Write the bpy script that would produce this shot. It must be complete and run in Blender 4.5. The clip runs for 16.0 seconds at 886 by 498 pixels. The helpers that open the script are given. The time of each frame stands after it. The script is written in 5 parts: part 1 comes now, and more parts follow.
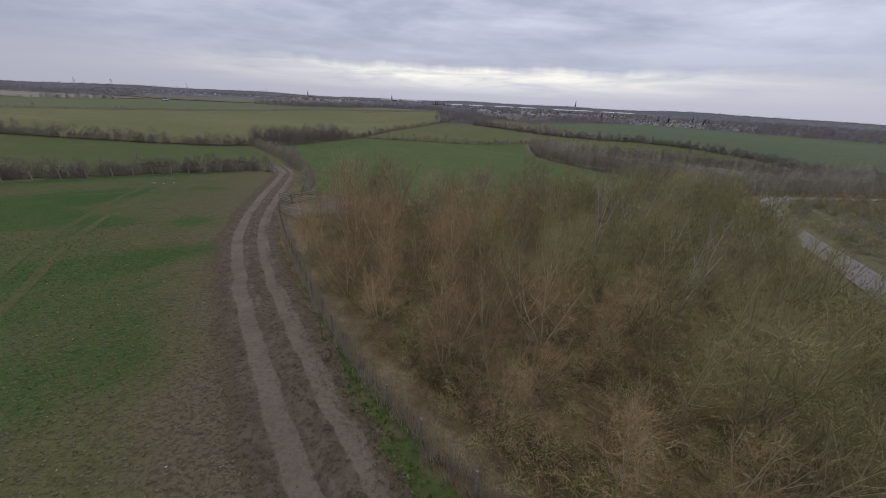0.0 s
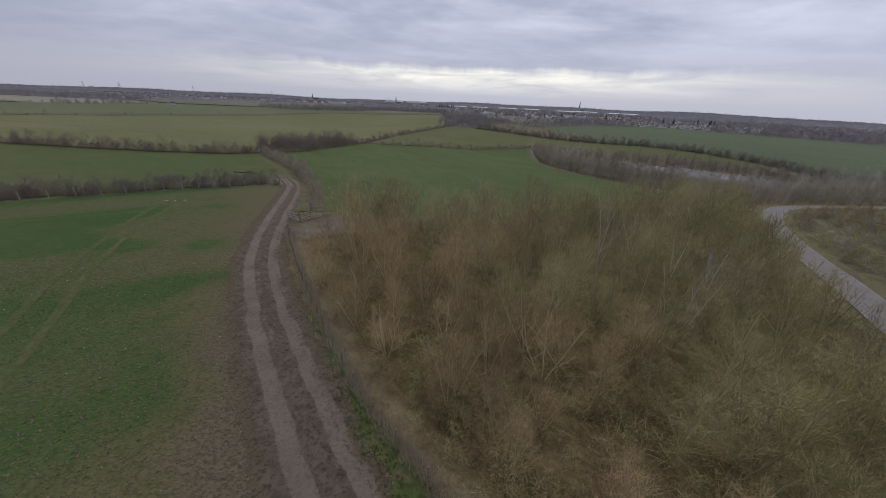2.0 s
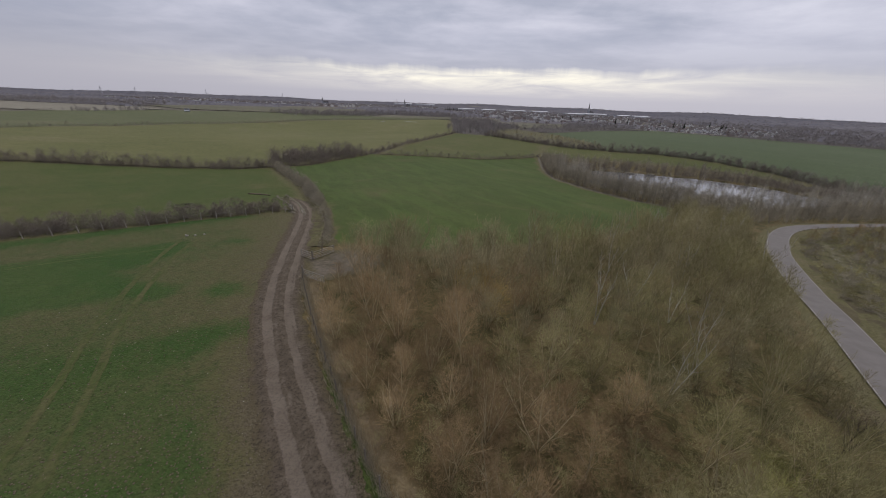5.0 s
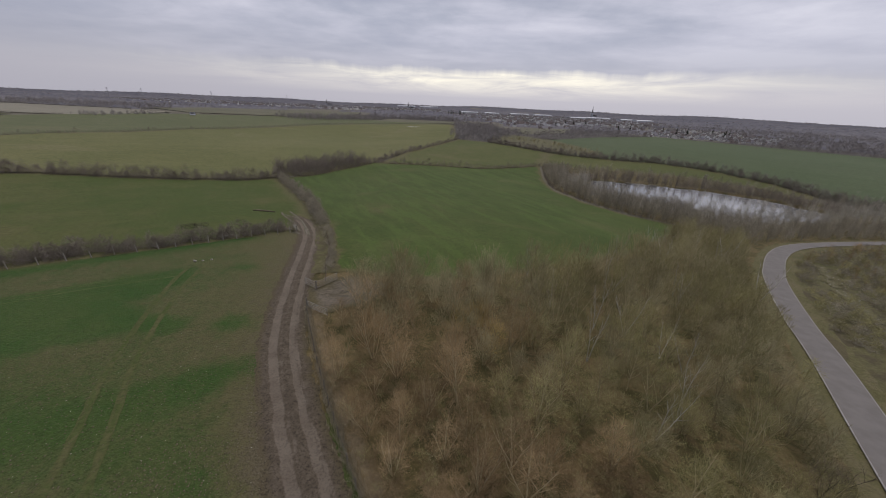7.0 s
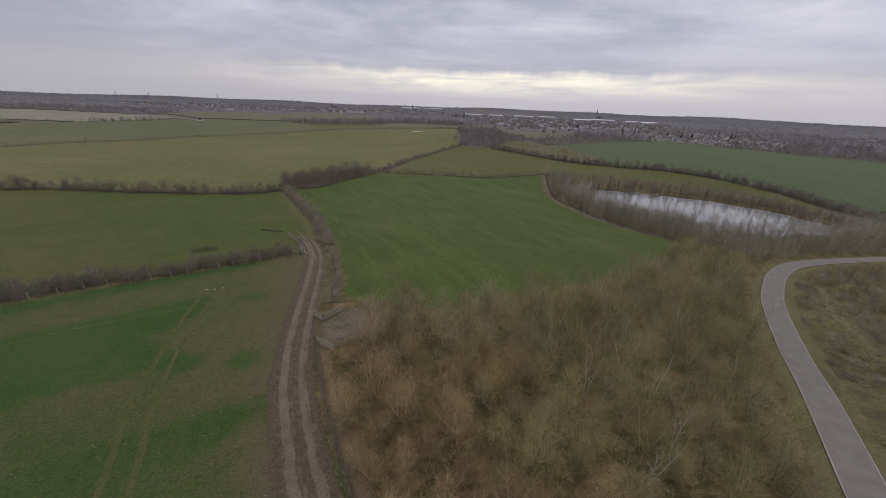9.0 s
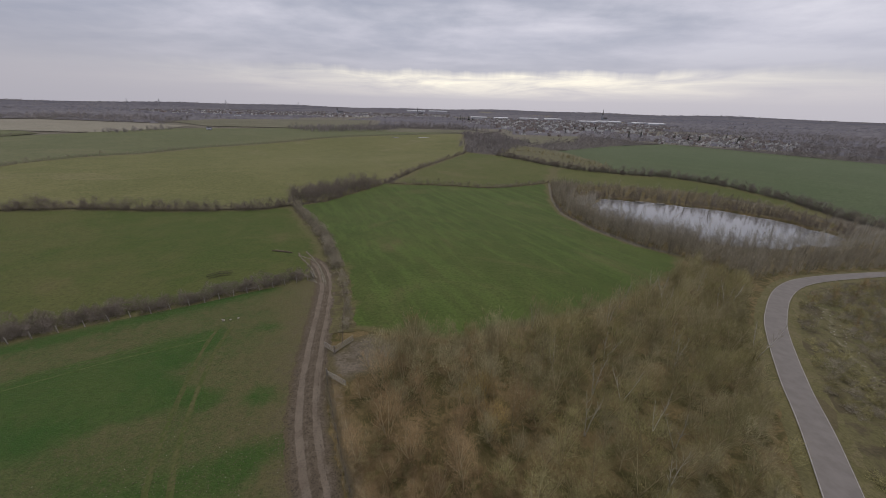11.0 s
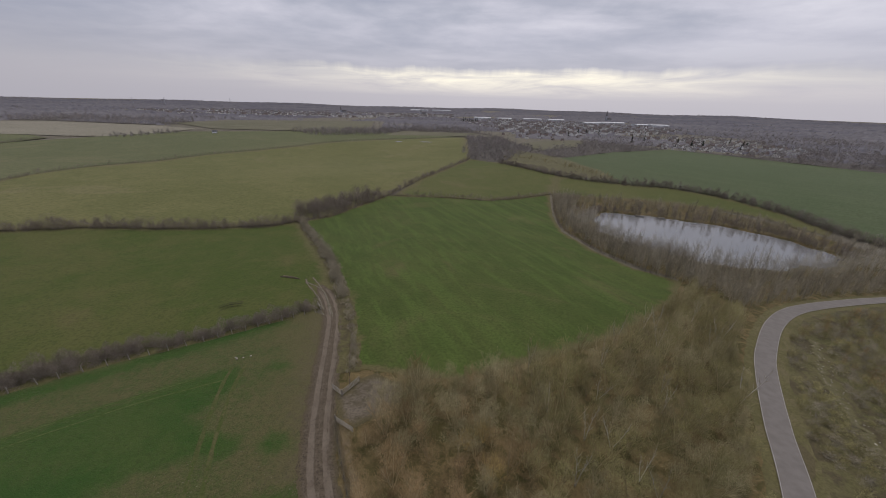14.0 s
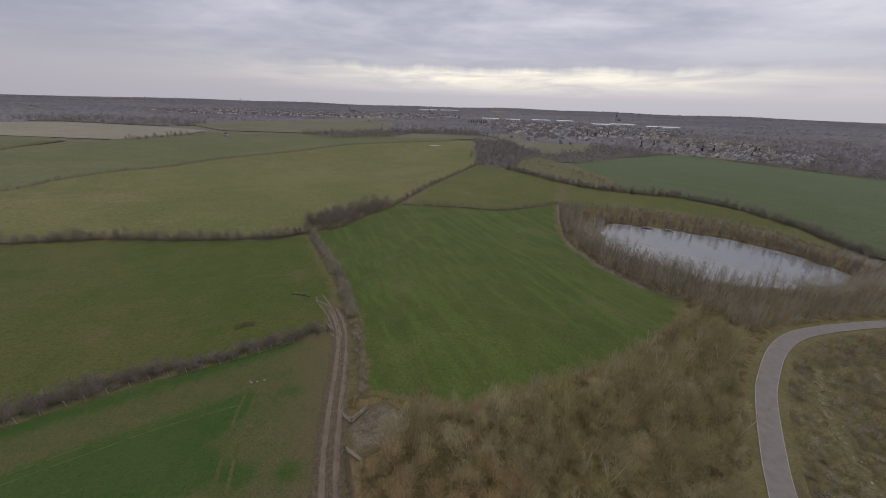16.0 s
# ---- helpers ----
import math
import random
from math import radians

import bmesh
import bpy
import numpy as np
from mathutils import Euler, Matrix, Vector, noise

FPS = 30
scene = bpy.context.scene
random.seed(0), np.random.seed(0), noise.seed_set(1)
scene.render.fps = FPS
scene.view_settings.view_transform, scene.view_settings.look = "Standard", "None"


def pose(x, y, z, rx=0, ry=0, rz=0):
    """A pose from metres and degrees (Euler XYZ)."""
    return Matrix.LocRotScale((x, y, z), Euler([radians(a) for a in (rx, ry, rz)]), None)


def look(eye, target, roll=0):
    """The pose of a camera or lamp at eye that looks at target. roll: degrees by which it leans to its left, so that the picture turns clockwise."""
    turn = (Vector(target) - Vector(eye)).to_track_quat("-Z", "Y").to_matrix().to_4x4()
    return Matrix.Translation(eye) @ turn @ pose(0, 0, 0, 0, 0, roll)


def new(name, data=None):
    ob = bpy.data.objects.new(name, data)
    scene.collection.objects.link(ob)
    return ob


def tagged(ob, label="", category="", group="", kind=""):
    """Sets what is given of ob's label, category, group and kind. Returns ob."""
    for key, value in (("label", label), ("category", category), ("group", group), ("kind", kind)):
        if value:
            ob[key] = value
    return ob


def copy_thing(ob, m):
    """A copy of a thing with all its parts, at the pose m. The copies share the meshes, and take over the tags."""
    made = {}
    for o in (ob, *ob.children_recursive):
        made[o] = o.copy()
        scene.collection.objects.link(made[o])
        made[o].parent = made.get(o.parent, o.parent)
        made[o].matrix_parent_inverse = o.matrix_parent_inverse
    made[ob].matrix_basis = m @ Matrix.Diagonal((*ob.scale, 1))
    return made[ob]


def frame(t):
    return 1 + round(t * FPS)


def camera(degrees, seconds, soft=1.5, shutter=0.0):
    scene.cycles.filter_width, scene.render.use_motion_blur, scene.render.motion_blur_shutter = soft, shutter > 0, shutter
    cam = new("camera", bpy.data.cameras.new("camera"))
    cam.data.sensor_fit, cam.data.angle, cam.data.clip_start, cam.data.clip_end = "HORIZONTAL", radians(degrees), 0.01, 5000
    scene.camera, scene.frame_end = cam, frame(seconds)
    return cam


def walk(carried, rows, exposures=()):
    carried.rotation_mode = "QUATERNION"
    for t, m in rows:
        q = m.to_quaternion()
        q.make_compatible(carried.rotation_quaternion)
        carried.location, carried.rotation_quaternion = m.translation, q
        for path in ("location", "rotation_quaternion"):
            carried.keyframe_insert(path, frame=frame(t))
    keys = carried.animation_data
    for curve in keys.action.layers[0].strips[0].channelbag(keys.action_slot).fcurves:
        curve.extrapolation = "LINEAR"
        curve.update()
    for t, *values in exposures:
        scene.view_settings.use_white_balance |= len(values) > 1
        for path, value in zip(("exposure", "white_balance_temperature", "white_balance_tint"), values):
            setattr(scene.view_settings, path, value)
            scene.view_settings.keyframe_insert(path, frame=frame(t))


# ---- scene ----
cam = camera(104.08, 16.0, soft=0.93)
PATH = [
    (0.0, 0.0, 0.0, 12.8, 66.849, -2.625, 0.082),
    (0.5, -0.074, -0.018, 13.278, 67.115, -2.297, 0.311),
    (1.0, -0.155, 0.008, 13.894, 67.072, -2.331, 0.523),
    (1.5, -0.189, 0.031, 14.545, 66.887, -2.164, 0.554),
    (2.0, -0.181, 0.07, 15.277, 66.983, -2.369, 0.685),
    (2.5, -0.22, 0.099, 16.087, 66.603, -2.142, 1.155),
    (3.0, -0.212, 0.107, 16.977, 66.328, -1.962, 0.91),
    (3.5, -0.214, 0.12, 17.909, 66.885, -1.892, 1.063),
    (4.0, -0.192, 0.205, 18.862, 67.075, -2.027, 1.399),
    (6.5, -0.041, 0.433, 24.147, 67.073, -2.059, 2.536),
    (7.0, 0.059, 0.504, 25.4, 67.292, -2.381, 2.52),
    (7.5, 0.085, 0.551, 26.701, 67.619, -2.107, 2.771),
    (8.0, 0.121, 0.615, 28.053, 67.472, -2.11, 2.914),
    (8.5, 0.096, 0.678, 29.416, 67.107, -2.16, 3.064),
    (9.0, 0.108, 0.733, 30.77, 67.398, -2.143, 3.148),
    (11.5, -0.107, 0.895, 37.962, 67.59, -1.491, 4.182),
    (12.0, -0.155, 0.949, 39.441, 66.974, -1.767, 4.466),
    (12.5, -0.181, 0.996, 40.928, 66.838, -1.724, 4.592),
    (13.0, -0.184, 1.049, 42.483, 67.093, -1.816, 4.212),
    (13.5, -0.215, 1.108, 44.116, 67.296, -1.744, 4.408),
    (14.0, -0.211, 1.217, 45.807, 67.236, -1.615, 4.469),
    (14.5, -0.242, 1.287, 47.509, 67.274, -2.156, 4.682),
    (15.0, -0.282, 1.381, 49.223, 66.743, -2.049, 5.441),
    (15.5, -0.324, 1.484, 50.944, 66.552, -2.159, 5.564),
    (16.0, -0.424, 1.568, 52.7, 67.01, -1.787, 5.747),
]
walk(cam, [(t, pose(x, y, z, rx, ry, rz)) for t, x, y, z, rx, ry, rz in PATH],
     [(0.0, 0.0, 6250, 10), (2.0, 0.0, 6250, 10), (4.0, 0.0, 6500, 10), (7.0, 0.0, 6650, 10), (9.0, 0.0, 6750, 10), (12.0, 0.02, 6800, 10), (16.0, 0.0, 6800, 10)])

# ---- world and light ----
world = bpy.data.worlds.new("overcast_sky")
scene.world = world
world.use_nodes = True
WN, WL = world.node_tree.nodes, world.node_tree.links
WN.clear()


def wnode(kind, **ins):
    n = WN.new(kind)
    for k, v in ins.items():
        key = int(k[1:]) if k[0] == "i" and k[1:].isdigit() else k
        if isinstance(v, bpy.types.NodeSocket):
            WL.new(v, n.inputs[key])
        else:
            n.inputs[key].default_value = v
    return n


def wmath(op, a, b=0.0, c=0.0, clamp=False):
    n = wnode("ShaderNodeMath", i0=a, i1=b, i2=c)
    n.operation, n.use_clamp = op, clamp
    return n.outputs[0]


def wramp(fac, stops):
    n = WN.new("ShaderNodeValToRGB")
    WL.new(fac, n.inputs[0])
    e = n.color_ramp.elements
    while len(e) < len(stops):
        e.new(0.5)
    for s, (p, col) in zip(e, stops):
        s.position, s.color = p, (*col, 1)
    return n.outputs[0]


def wmix(fac, a, b):
    n = WN.new("ShaderNodeMix")
    n.data_type = "RGBA"
    for sock, v in ((n.inputs[0], fac), (n.inputs[6], a), (n.inputs[7], b)):
        if isinstance(v, bpy.types.NodeSocket):
            WL.new(v, sock)
        else:
            sock.default_value = v
    return n.outputs[2]


SUN_EL, SUN_AZ = radians(56), radians(8)
tex = WN.new("ShaderNodeTexCoord")
sep = wnode("ShaderNodeSeparateXYZ", i0=tex.outputs["Generated"])
dx, dy, dz = sep.outputs
lift = wmath("ADD", wmath("MAXIMUM", dz, 0.0), 0.10)
flat = wnode("ShaderNodeCombineXYZ", i0=wmath("DIVIDE", dx, lift), i1=wmath("DIVIDE", dy, lift), i2=0.0).outputs[0]
banks = wnode("ShaderNodeTexNoise", Vector=wnode("ShaderNodeVectorMath", i0=flat, i1=(0.55, 0.8, 1.0)).outputs[0], Scale=1.0, Detail=6.0, Roughness=0.48, Distortion=0.3)
banks.inputs["Vector"].links[0].from_node.operation = "MULTIPLY"
wisps = wnode("ShaderNodeTexNoise", Vector=flat, Scale=2.6, Detail=6.0, Roughness=0.6, Distortion=0.3)
cover = wmath("ADD", wmath("MULTIPLY", banks.outputs[0], 0.8), wmath("MULTIPLY", wisps.outputs[0], 0.2))
cover = wmath("ADD", cover, wmath("MULTIPLY", dx, 0.085))
clouds = wramp(cover, [(0.36, (0.285, 0.315, 0.415)), (0.47, (0.39, 0.41, 0.505)), (0.56, (0.50, 0.51, 0.61)), (0.66, (0.62, 0.625, 0.72))])
low = wramp(wmath("MULTIPLY", dz, 4.0, clamp=True), [(0.0, (0.45, 0.445, 0.515)), (0.16, (0.475, 0.465, 0.535)), (0.34, (0.415, 0.42, 0.50)), (0.6, (0.43, 0.44, 0.54))])
low = wmix(wmath("MULTIPLY", wmath("ARCTAN2", dx, dy), -0.75, clamp=True), low, (0.335, 0.335, 0.40, 1))
deck = wmix(wmath("MULTIPLY", wmath("SUBTRACT", dz, 0.05), 7.0, clamp=True), low, clouds)
# the bright break in the clouds above the skyline
azi = wmath("ARCTAN2", dx, dy)
streak_at = wnode("ShaderNodeCombineXYZ", i0=wmath("MULTIPLY", azi, 3.0), i1=wmath("MULTIPLY", dz, 24.0), i2=0.0).outputs[0]
streak = wnode("ShaderNodeTexNoise", Vector=streak_at, Scale=1.5, Detail=6.0, Roughness=0.6, Distortion=0.5).outputs[0]
hem = wnode("ShaderNodeTexNoise", Vector=wnode("ShaderNodeCombineXYZ", i0=wmath("MULTIPLY", azi, 5.0), i1=3.3, i2=0.0).outputs[0], Scale=1.6, Detail=5.0, Roughness=0.6).outputs[0]
top = wmath("ADD", 0.088, wmath("MULTIPLY", wmath("SUBTRACT", hem, 0.5), 0.05))
under = wmath("MULTIPLY", wmath("SUBTRACT", top, dz), 55.0, clamp=True)
above = wmath("MULTIPLY", wmath("SUBTRACT", dz, 0.018), 26.0, clamp=True)
side = wmath("DIVIDE", wmath("SUBTRACT", azi, 0.10), 0.50)
wide = wmath("POWER", 2.718, wmath("MULTIPLY", wmath("MULTIPLY", side, side), -1.0))
gap = wmath("MULTIPLY", wmath("MULTIPLY", under, above), wmath("MULTIPLY", wide, wmath("ADD", 0.25, wmath("MULTIPLY", wmath("SUBTRACT", streak, 0.34), 3.2, clamp=True))), clamp=True)
deck = wmix(gap, deck, (0.92, 0.88, 0.78, 1))
sky = WN.new("ShaderNodeTexSky")
sky.sky_type, sky.sun_disc, sky.sun_elevation, sky.sun_rotation = "NISHITA", False, SUN_EL, SUN_AZ
blue = wnode("ShaderNodeVectorMath", i0=sky.outputs[0], i1=(0.06, 0.06, 0.06))
blue.operation = "MULTIPLY"
full = wmix(0.94, blue.outputs[0], deck)
bg = wnode("ShaderNodeBackground", Color=full, Strength=1.17)
WL.new(bg.outputs[0], WN.new("ShaderNodeOutputWorld").inputs[0])

lamp = bpy.data.lights.new("veiled_sun", "SUN")
lamp.energy, lamp.angle, lamp.color = 1.15, radians(32), (1.0, 0.95, 0.88)
sun = new("veiled_sun", lamp)
sun.matrix_world = look((0, 0, 200), (-math.sin(SUN_AZ) * 100, -math.cos(SUN_AZ) * 100, 200 - math.tan(SUN_EL) * 100))

# ---- materials ----


class Mat:
    """A node material built step by step."""

    def __init__(self, name, rough=0.9, spec=0.2):
        self.m = bpy.data.materials.new(name)
        self.m.use_nodes = True
        self.n, self.l = self.m.node_tree.nodes, self.m.node_tree.links
        self.b = self.n["Principled BSDF"]
        self.b.inputs["Roughness"].default_value = rough
        self.b.inputs["Specular IOR Level"].default_value = spec
        self.pos = self.n.new("ShaderNodeNewGeometry").outputs["Position"]

    def put(self, v, sock):
        if isinstance(v, bpy.types.NodeSocket):
            self.l.new(v, sock)
        else:
            sock.default_value = (*v, 1) if isinstance(v, tuple) and len(v) == 3 and sock.type == "RGBA" else v

    def noise(self, scale, detail=4.0, rough=0.55, stretch=None, turn=0.0, dist=0.0):
        at = self.pos
        if stretch:
            mp = self.n.new("ShaderNodeMapping")
            mp.vector_type, stretch = "TEXTURE", tuple(1 / v for v in stretch)
            mp.inputs["Rotation"].default_value = (0, 0, turn)
            mp.inputs["Scale"].default_value = stretch
            self.l.new(at, mp.inputs[0])
            at = mp.outputs[0]
        t = self.n.new("ShaderNodeTexNoise")
        self.l.new(at, t.inputs["Vector"])
        for k, v in (("Scale", scale), ("Detail", detail), ("Roughness", rough), ("Distortion", dist)):
            t.inputs[k].default_value = v
        return t.outputs[0]

    def span(self, fac, lo, hi):
        r = self.n.new("ShaderNodeMapRange")
        self.put(fac, r.inputs[0])
        r.inputs[1].default_value, r.inputs[2].default_value = lo, hi
        r.interpolation_type = "SMOOTHSTEP"
        return r.outputs[0]

    def mix(self, fac, a, b, mode="MIX"):
        x = self.n.new("ShaderNodeMix")
        x.data_type, x.blend_type = "RGBA", mode
        self.put(fac, x.inputs[0]), self.put(a, x.inputs[6]), self.put(b, x.inputs[7])
        return x.outputs[2]

    def math(self, op, a, b=0.0):
        x = self.n.new("ShaderNodeMath")
        x.operation = op
        self.put(a, x.inputs[0]), self.put(b, x.inputs[1])
        return x.outputs[0]

    def attr(self, name):
        a = self.n.new("ShaderNodeAttribute")
        a.attribute_name = name
        return a.outputs["Fac"]

    def done(self, colour, bump=None, depth=0.05, strength=0.6):
        self.put(colour, self.b.inputs["Base Color"])
        if bump is not None:
            u = self.n.new("ShaderNodeBump")
            u.inputs["Strength"].default_value, u.inputs["Distance"].default_value = strength, depth
            self.l.new(bump, u.inputs["Height"])
            self.l.new(u.outputs[0], self.b.inputs["Normal"])
        return self.m


def plain(name, lo, hi, scale=3.0, rough=0.8, metal=0.0, spec=0.3, bump=0.0):
    k = Mat(name, rough, spec)
    k.b.inputs["Metallic"].default_value = metal
    n = k.noise(scale, 5.0, 0.6)
    return k.done(k.mix(k.span(n, 0.3, 0.7), lo, hi), n if bump else None, bump)


def grass_field(name, a, b, worn, wear=(0.55, 0.75), rows=None, big=0.03, tuft=3.0, turn=0.0, strip=False, rim=None, drill=0.35):
    """Winter pasture or young corn: two greens, worn patches, drill rows, fine tufts."""
    k = Mat(name, 0.95, 0.1)
    patch, mid, fine = k.noise(big, 4.0, 0.6, dist=0.5), k.noise(big * 9, 5.0, 0.65), k.noise(tuft, 6.0, 0.75)
    c = k.mix(k.span(k.math("ADD", k.math("MULTIPLY", patch, 0.6), k.math("MULTIPLY", mid, 0.4)), 0.36, 0.64), a, b)
    bare = k.noise(big * 1.7, 5.0, 0.6, dist=1.0)
    if strip:
        bare = k.math("ADD", k.math("MULTIPLY", k.math("ADD", k.noise(0.16, 5.0, 0.7), k.noise(1.1, 4.0, 0.7)), 0.42), k.math("MULTIPLY", k.attr("wear"), 0.52))
    c = k.mix(k.math("MULTIPLY", k.span(bare, *wear), 0.9), c, worn)
    if rows:
        r = k.noise(1.0, 3.0, 0.5, (rows, rows * 0.02, 1.0), turn)
        c = k.mix(k.math("MULTIPLY", k.span(r, 0.42, 0.66), drill), c, tuple(v * 1.6 for v in a))
    if rim:
        worn_edge = k.math("ADD", k.attr("rim"), k.math("MULTIPLY", k.math("SUBTRACT", k.noise(0.45, 5.0, 0.7), 0.5), 1.3))
        c = k.mix(k.span(worn_edge, 0.15, 0.85), c, rim)
    c = k.mix(k.span(fine, 0.40, 0.72), c, k.mix(0.5, c, (0.02, 0.022, 0.010)))
    if strip:
        clod = k.noise(6.0, 2.5, 0.55, dist=0.4)
        # Clod shadows and highlights painted into the colour: dark hollows, pale crowns.
        c = k.mix(k.math("MULTIPLY", k.span(clod, 0.56, 0.66), 0.30), c, (0.030, 0.030, 0.012))
        c = k.mix(k.math("MULTIPLY", k.span(clod, 0.42, 0.33), 0.20), c, (0.175, 0.160, 0.085))
        fine = k.math("ADD", k.math("MULTIPLY", fine, 0.4), k.math("MULTIPLY", clod, -0.9))
    if strip:
        # bare soil near the track, its clod hollows darkened in the colour too
        soil = k.math("ADD", k.attr("wear"), k.math("MULTIPLY", k.math("SUBTRACT", k.noise(0.8, 5.0, 0.7), 0.5), 0.7))
        c = k.mix(k.math("MULTIPLY", k.span(soil, 0.66, 1.15), 0.7), c, k.mix(k.span(clod, 0.45, 0.6), (0.138, 0.110, 0.078), (0.085, 0.066, 0.046)))
    k.b.inputs["Sheen Weight"].default_value, k.b.inputs["Sheen Roughness"].default_value = 0.06, 0.4
    k.b.inputs["Sheen Tint"].default_value = (0.75, 0.80, 0.60, 1)
    return k.done(c, fine, 0.16 if strip else 0.10, 1.0 if strip else 0.8)


def twig_mat(name, a, b, rough=0.9, spread=0.5):
    """Bark and twigs: colour and depth drift from plant to plant and along the wood."""
    k = Mat(name, rough, 0.15)
    info = k.n.new("ShaderNodeObjectInfo").outputs["Random"]
    f = k.math("FRACT", k.math("ADD", info, k.attr("tint")))
    c = k.mix(f, a, b)
    dark = tuple(0.5 * (u + v) * (1 - spread) for u, v in zip(a, b))
    g = k.math("FRACT", k.math("MULTIPLY", f, 7.31))
    c = k.mix(k.math("MULTIPLY", k.span(g, 0.35, 1.0), 0.9), c, dark)
    n = k.noise(0.9, 5.0, 0.7)
    return k.done(k.mix(k.math("MULTIPLY", k.span(n, 0.40, 0.72), 0.5), c, dark))


M_LAND = grass_field("far_farmland", (0.155, 0.138, 0.105), (0.190, 0.166, 0.130), (0.21, 0.185, 0.145), big=0.006, tuft=0.15)
M_CROP = grass_field("young_crop_with_bare_soil", (0.038, 0.089, 0.018), (0.063, 0.100, 0.026), (0.131, 0.111, 0.055), (0.42, 0.90), big=0.05, tuft=3.2, strip=True)
M_PAST = grass_field("pasture_green", (0.064, 0.090, 0.020), (0.100, 0.104, 0.034), (0.125, 0.110, 0.046), (0.54, 0.76), big=0.016, tuft=1.5, rim=(0.130, 0.118, 0.054))
M_CORN = grass_field("drilled_green_corn", (0.059, 0.087, 0.021), (0.084, 0.105, 0.030), (0.114, 0.112, 0.044), (0.53, 0.74), rows=0.40, big=0.018, tuft=1.6, turn=0.49, rim=(0.135, 0.118, 0.056), drill=0.5)
M_OLIV = grass_field("grazed_olive_pasture", (0.132, 0.136, 0.050), (0.170, 0.162, 0.066), (0.200, 0.176, 0.088), (0.54, 0.72), big=0.012, tuft=0.8, rim=(0.160, 0.142, 0.074))
M_MID = grass_field("dull_green_pasture", (0.094, 0.108, 0.034), (0.124, 0.124, 0.046), (0.150, 0.132, 0.062), (0.54, 0.74), big=0.015, tuft=1.0, rim=(0.140, 0.125, 0.060))
M_DEEP = grass_field("deep_green_winter_corn", (0.082, 0.108, 0.052), (0.098, 0.120, 0.062), (0.112, 0.118, 0.066), (0.60, 0.8), rows=0.3, big=0.01, tuft=0.8, turn=0.9, drill=0.2)
M_BARE = grass_field("pale_stubble_soil", (0.245, 0.222, 0.172), (0.280, 0.252, 0.200), (0.205, 0.185, 0.14), big=0.01, tuft=0.4)
M_FAROL = grass_field("distant_dull_pasture", (0.135, 0.128, 0.082), (0.165, 0.150, 0.102), (0.19, 0.17, 0.12), (0.5, 0.7), big=0.008, tuft=0.4)
# Blue raised in this pasture's colour, in place of the slight haze over it.
M_FARGREEN = grass_field("distant_green_pasture", (0.112, 0.124, 0.058), (0.140, 0.144, 0.072), (0.17, 0.158, 0.085), (0.52, 0.74), big=0.008, tuft=0.6)
M_ROUGH = grass_field("rough_winter_grass", (0.112, 0.106, 0.046), (0.145, 0.126, 0.064), (0.092, 0.074, 0.046), (0.45, 0.62), big=0.12, tuft=2.2)
M_EARTH = grass_field("pale_bare_earth", (0.17, 0.152, 0.095), (0.225, 0.20, 0.14), (0.125, 0.112, 0.056), (0.40, 0.52), big=0.4, tuft=3.0, rim=(0.14, 0.124, 0.062))
M_STRIP = grass_field("pale_rough_grass", (0.125, 0.116, 0.060), (0.158, 0.142, 0.080), (0.105, 0.094, 0.055), (0.50, 0.66), big=0.06, tuft=1.0)
M_LITTER = grass_field("leaf_litter_and_dead_grass", (0.140, 0.102, 0.050), (0.200, 0.150, 0.074), (0.078, 0.070, 0.026), (0.42, 0.6), big=0.2, tuft=3.0)
M_TAN = grass_field("pale_tan_leaf_litter", (0.175, 0.132, 0.084), (0.230, 0.178, 0.102), (0.15, 0.112, 0.057), (0.46, 0.62), big=0.5, tuft=4.0, rim=(0.155, 0.115, 0.057))
M_VERGE = grass_field("verge_grass", (0.066, 0.094, 0.026), (0.098, 0.104, 0.036), (0.130, 0.108, 0.064), (0.50, 0.66), big=0.3, tuft=5.0)
M_LANE = grass_field("lane_verge_grass", (0.118, 0.108, 0.048), (0.152, 0.134, 0.064), (0.165, 0.138, 0.076), (0.46, 0.64), big=0.2, tuft=3.0)
M_MUD = grass_field("dark_wet_mud", (0.118, 0.094, 0.072), (0.148, 0.119, 0.093), (0.080, 0.063, 0.047), (0.44, 0.64), big=0.6, tuft=4.0, rim=(0.112, 0.096, 0.050))
k = Mat("churned_track_mud", 0.92, 0.15)
grit, lumps_, wet = k.noise(5.0, 6.0, 0.75), k.noise(1.3, 5.0, 0.7), k.noise(0.35, 4.0, 0.6)
mud = k.mix(k.span(lumps_, 0.35, 0.65), (0.099, 0.078, 0.056), (0.147, 0.118, 0.086))
rut = k.mix(k.span(wet, 0.35, 0.65), (0.158, 0.127, 0.096), (0.194, 0.159, 0.123))
c = k.mix(k.span(k.math("ADD", k.attr("rut"), k.math("MULTIPLY", k.math("SUBTRACT", lumps_, 0.5), 0.9)), 0.25, 0.75), mud, rut)
edge = k.math("ADD", k.attr("rim"), k.math("MULTIPLY", k.math("SUBTRACT", k.noise(0.9, 6.0, 0.75), 0.5), 1.6))
c = k.mix(k.span(edge, 0.2, 0.9), c, (0.116, 0.094, 0.056))
M_TRACK = k.done(k.mix(k.math("MULTIPLY", k.span(grit, 0.47, 0.62), k.math("SUBTRACT", 1.0, k.math("MULTIPLY", k.attr("rut"), 0.6))), c, k.mix(0.62, c, (0.03, 0.022, 0.016))), grit, 0.14, 1.0)
M_ROAD = plain("worn_tarmac", (0.158, 0.142, 0.130), (0.192, 0.174, 0.160), 0.6, 0.85, bump=0.004)
